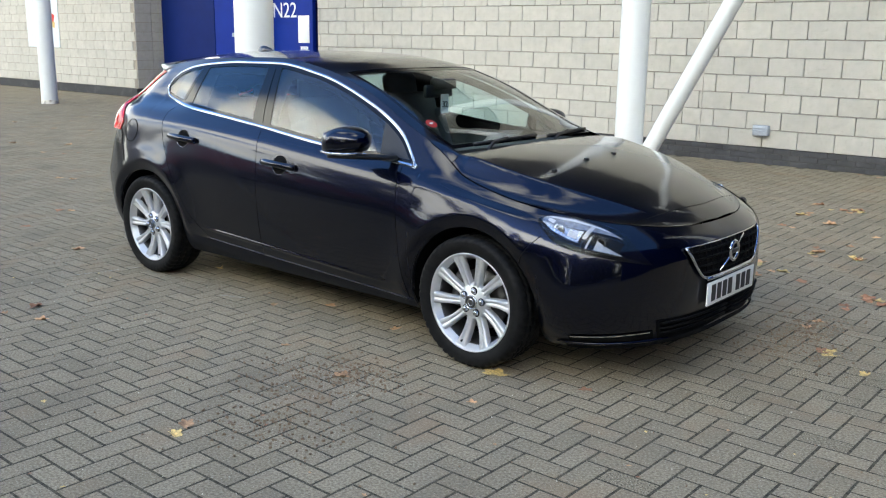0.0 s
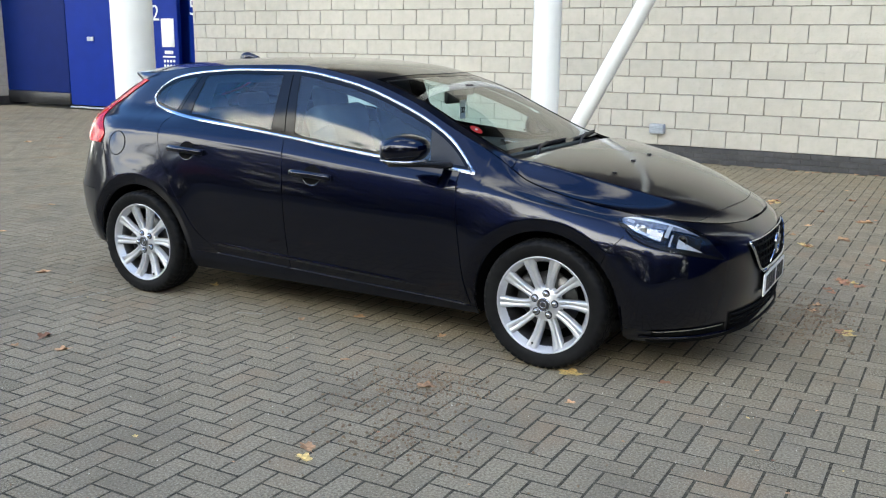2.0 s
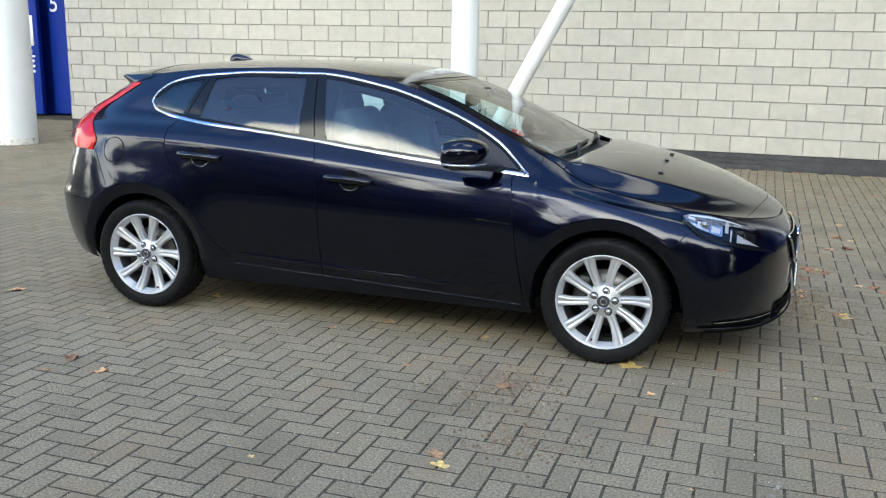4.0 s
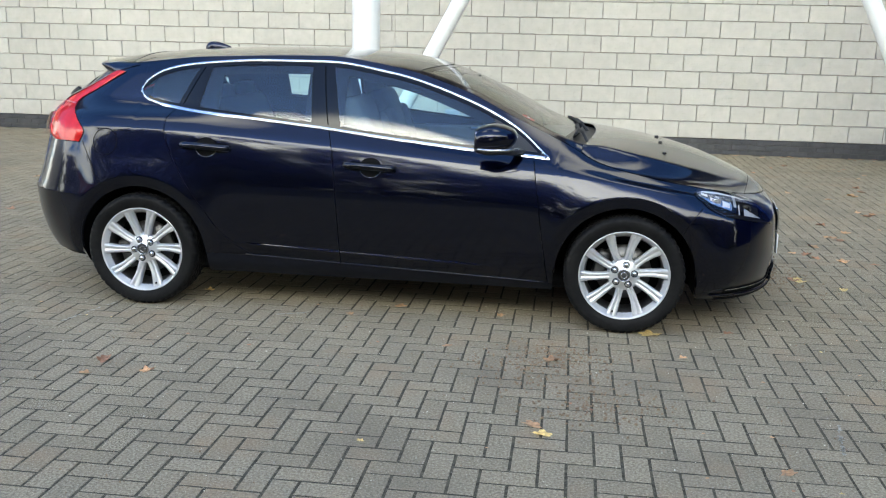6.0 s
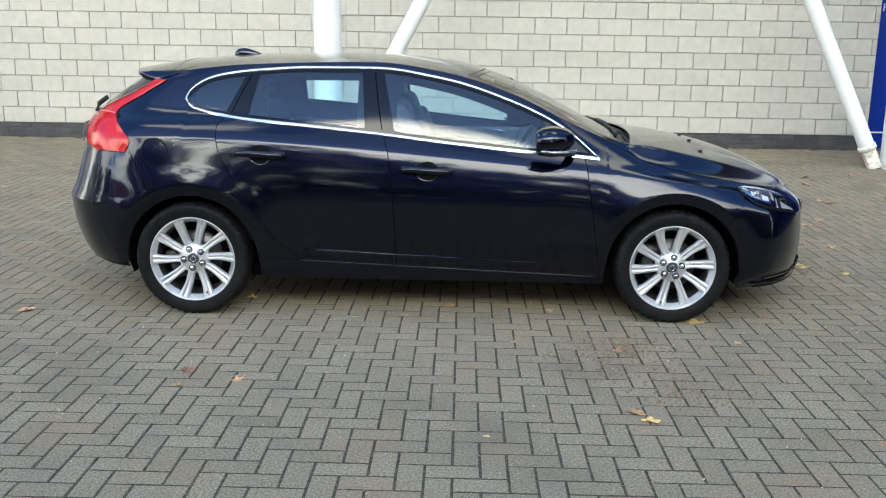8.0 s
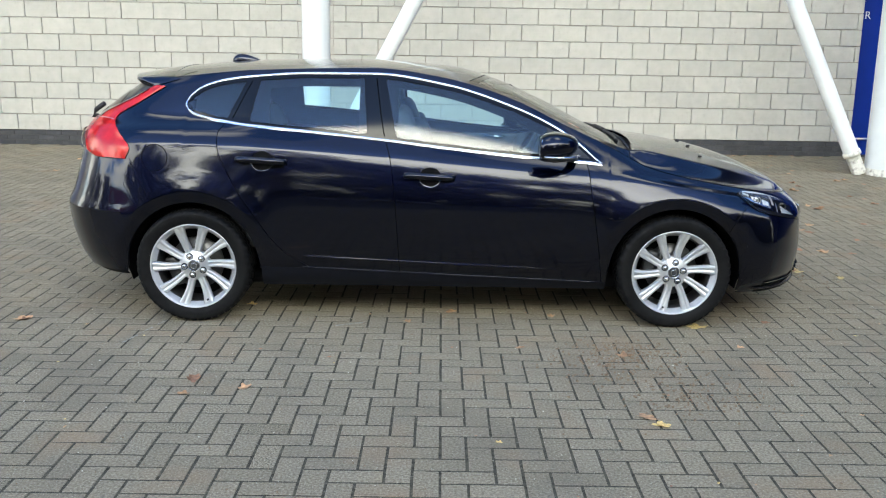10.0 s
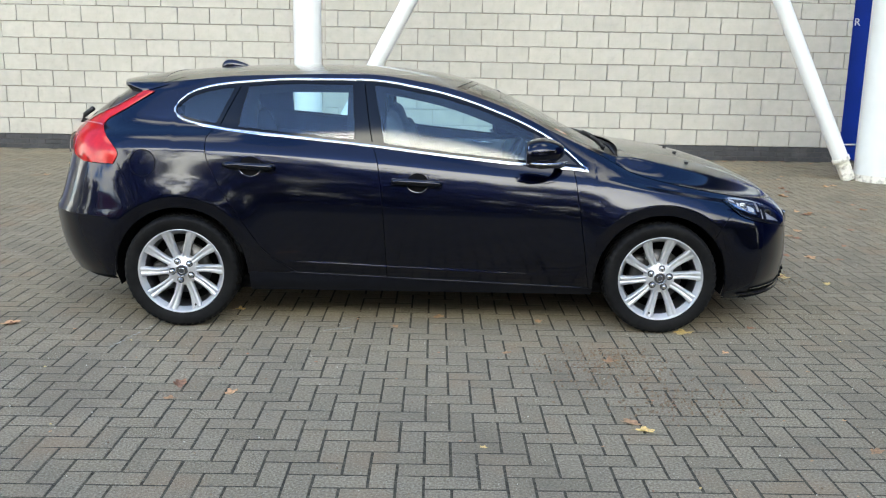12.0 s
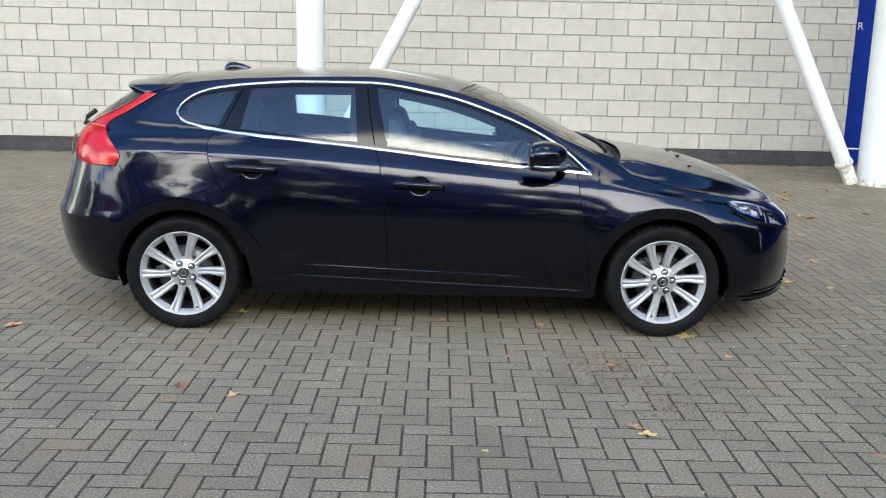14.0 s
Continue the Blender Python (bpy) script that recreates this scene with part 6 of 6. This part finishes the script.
rng = random.Random(2)
BLOCKS = [slab_mesh("block", BX - 0.008, 0.03, BZ - 0.008, 0.004, 0.006, s) for s in range(8)]
for me in BLOCKS:
    me.materials.append(BLOCK)
near, far = [], []
for k in range(35):
    z = L0 + BZ * (k + 0.5)
    n0 = math.floor((WX0 - JX) / BX) - 1
    for n in range(n0, n0 + 40):
        x = JX + BX * (n + (0.5 if k % 2 == 0 else 1.0))
        if x - BX / 2 < WX0 - 0.001 or x + BX / 2 > WX1 + 0.001:
            continue
        item = ((x, WALL_Y - 0.020 + rng.uniform(-0.002, 0.002), z), rng.randrange(8))
        (near if k < 10 and x > -7.2 else far).append(item)
near, far = near[:300], far + near[300:]
for at, which in near:
    o = part("block", BLOCKS[which], BLOCK, wall_main)
    o.location = at
joined("upper_blocks", far, BLOCKS, BLOCK_FIELD, wall_main, "cream split-face blocks higher and further along")
# part blocks that close the courses at both ends
ends = []
CUTS = []
for k in range(2):
    shift = 0.0 if k == 0 else 0.5
    right = JX + BX * (math.floor((WX1 - JX) / BX - shift) + shift)
    left = JX + BX * (math.ceil((WX0 - JX) / BX - shift) + shift)
    CUTS.append(((right + WX1) / 2, WX1 - right, (left + WX0) / 2, left - WX0))
HALF = [slab_mesh("half_block", w - 0.009, 0.03, BZ - 0.009, 0.004, 0.006, 31 + i) for i, w in enumerate((CUTS[0][1], CUTS[0][3], CUTS[1][1], CUTS[1][3]))]
for k in range(35):
    z = L0 + BZ * (k + 0.5)
    c = CUTS[k % 2]
    ends.append(((c[0], WALL_Y - 0.020, z), 2 * (k % 2)))
    ends.append(((c[2], WALL_Y - 0.020, z), 2 * (k % 2) + 1))
joined("end_blocks", ends, HALF, BLOCK_FIELD, wall_main, "half blocks at the ends of the courses")
# the far pier, front face and return
pier, ret = [], []
for k in range(35):
    z = L0 + BZ * (k + 0.5)
    for n in range(25):
        pier.append(((PIER_X - BX * (n + (0.5 if k % 2 else 0.75)), PIER_Y + 0.0, z), rng.randrange(8)))
    for n in range(2):
        ret.append(((PIER_X + 0.018, PIER_Y + BX * (n + 0.5) + 0.02, z), rng.randrange(8)))
joined("far_blocks", pier, BLOCKS, BLOCK_FIELD, wall_far, "cream split-face blocks of the far wall")
joined("return_blocks", ret, BLOCKS, BLOCK_FIELD, wall_far, "cream split-face blocks of the corner", Matrix.Rotation(radians(90), 3, "Z"))

# dark brick plinth
bm = bmesh.new()
box(bm, ((WX0 + WX1) / 2, WALL_Y + 0.012, L0 / 2 - 0.02), (WX1 - WX0, 0.05, L0 + 0.03))
plinth = part("plinth", bm, BRICK_MORTAR, None, smooth=False)
tagged(plinth, "low plinth of blue-grey bricks under the block wall", "plinth", kind="structure")
BRICKS = [slab_mesh("brick", 0.215, 0.03, 0.062, 0.003, 0.0015, s) for s in range(4)]
for me in BRICKS:
    me.materials.append(BRICK)
count = 0
far = []
for k in range(3):
    x = WX0 + 0.12 + (0.1125 if k % 2 else 0)
    while x < WX1 - 0.1:
        at = (x, WALL_Y - 0.022, -0.012 + 0.073 * (k + 0.5))
        if x > -7:
            o = part("brick", BRICKS[rng.randrange(4)], BRICK, plinth)
            o.location = at
        else:
            far.append((at, rng.randrange(4)))
        x += 0.225
joined("far_bricks", far, BRICKS, BRICK, plinth, "blue-grey bricks further along the plinth")
bm = bmesh.new()
box(bm, (PIER_X - 6.0, PIER_Y + 0.62, 0.08), (12.06, 1.3, 0.24))
p2 = part("plinth", bm, BRICK, None, smooth=False)
tagged(p2, "low dark plinth under the far block wall", "plinth", kind="structure")


# herringbone paving of 200 x 100 mm blocks
def paver_mesh(sx, sy, seed, mat=None):
    r = random.Random(seed)
    hx, hy, q = sx / 2, sy / 2, 0.0018
    t = [r.uniform(-0.0006, 0.0006) for _ in range(4)]
    jit = [r.uniform(-0.0011, 0.0011) for _ in range(8)]
    verts = [(-hx, -hy, -0.028), (hx, -hy, -0.028), (hx, hy, -0.028), (-hx, hy, -0.028), (-hx, -hy, -0.0025), (hx, -hy, -0.0025), (hx, hy, -0.0025), (-hx, hy, -0.0025),
             (-hx + q, -hy + q, t[0]), (hx - q, -hy + q, t[1]), (hx - q, hy - q, t[2]), (-hx + q, hy - q, t[3])]
    verts = [(v[0] + jit[2 * (k % 4)], v[1] + jit[2 * (k % 4) + 1], v[2]) for k, v in enumerate(verts)]
    faces = [(8, 9, 10, 11)]
    for k in range(4):
        m = (k + 1) % 4
        faces += [(k, m, m + 4, k + 4), (k + 4, m + 4, m + 8, k + 8)]
    me = bpy.data.meshes.new("paver")
    me.from_pydata(verts, [], faces)
    me.materials.append(mat or PAVER)
    return me


U, PJ, PAVE_X, PAVE_Y = 0.1020, 0.0100, 0.0336, -0.0277
FLAT = [paver_mesh(2 * U - PJ, U - PJ, s) for s in range(5)] + [paver_mesh(U - PJ, 2 * U - PJ, 50 + s) for s in range(5)]
COARSE = [paver_mesh(2 * U - PJ, U - PJ, 80, PAVER_COARSE), paver_mesh(U - PJ, 2 * U - PJ, 81, PAVER_COARSE)]
near, far, coarse = [], [], []
pick = random.Random(23)
nx0, nx1, ny0, ny1 = int(-25.0 / U), int(11.8 / U), int(-7.3 / U), int(9.2 / U)
for i in range(nx0, nx1):
    for j in range(ny0, ny1):
        if (U * j > 7.45 and U * i > -9.2) or (U * j > 8.35 and U * i < -16.6) or (U * i < -17 and U * j < -2):
            continue
        m = (i + j - 1) % 4
        if m == 0:
            at, w = (U * (i + 1), U * (j + 0.5)), 0
        elif m == 3:
            at, w = (U * (i + 0.5), U * j), 5
        else:
            continue
        at = (at[0] + PAVE_X, at[1] + PAVE_Y, rng.uniform(-0.0006, 0.0006))
        close = 0.2 < at[0] < 2.3 and -3.05 < at[1] < -0.6
        if not close and pick.random() < 0.07:
            coarse.append((at, w // 5))
            continue
        (near if close and len(near) < 300 else far).append((at, w + rng.randrange(5)))
for at, which in near:
    o = part("paver", FLAT[which], PAVER, pavement)
    o.location = at
joined("coarse_pavers", coarse, COARSE, PAVER_COARSE, pavement, "rougher paving blocks with worn-out faces")
joined("paver_field", far, FLAT, PAVER_FIELD, pavement, "grey concrete paving blocks in herringbone further out")

# white stone chips and dry crumbs lying on the blocks and in the joints
chips = random.Random(41)


def chip_mesh(seed):
    r = random.Random(seed)
    ring = [(0.5 * math.cos(a) * r.uniform(0.7, 1.2), 0.5 * math.sin(a) * r.uniform(0.5, 1.0), 0.0) for a in (0.0, 1.3, 2.5, 3.8, 5.1)]
    me = bpy.data.meshes.new("stone_chip")
    me.from_pydata(ring + [(0.7 * x, 0.7 * y, 0.45) for x, y, _ in ring], [], [(5, 6, 7, 8, 9)] + [(k, (k + 1) % 5, (k + 1) % 5 + 5, k + 5) for k in range(5)])
    return me


for mt, count, low, high, name, label in ((GRIT, 900, 0.003, 0.0085, "stone_chips", "small white stone chips scattered on the paving"), (CRUMB, 2200, 0.004, 0.012, "leaf_crumbs", "dry brown crumbs of leaf scattered on the paving")):
    verts, faces = [], []
    shapes = [chip_mesh(s) for s in range(6)]
    for _ in range(count):
        me = chips.choice(shapes)
        size, a = chips.uniform(low, high), chips.uniform(0, 6.28)
        x, y = chips.uniform(-6.0, 4.5), chips.choice((chips.uniform(-3.4, -0.3), chips.uniform(-3.4, 5.0)))
        if mt is CRUMB and chips.random() < 0.6:          # gathered where the leaves have broken up
            cx, cy, spread_x, spread_y = chips.choice(((2.38, 0.50, 0.16, 0.22), (2.30, 0.85, 0.12, 0.20), (0.92, -1.52, 0.22, 0.14), (0.98, -1.31, 0.16, 0.10), (1.15, -1.90, 0.18, 0.12)))
            x, y, size = chips.gauss(cx, spread_x), chips.gauss(cy, spread_y), 1.4 * size
        base = len(verts)
        verts += [(x + size * (v.co.x * math.cos(a) - v.co.y * math.sin(a)), y + size * (v.co.x * math.sin(a) + v.co.y * math.cos(a)), 0.0003 + size * v.co.z) for v in me.vertices]
        faces += [tuple(base + i for i in f.vertices) for f in me.polygons]
    me = bpy.data.meshes.new(name)
    me.from_pydata(verts, [], faces)
    me.materials.append(mt)
    tagged(new(name, me), label, "debris", kind="stuff")
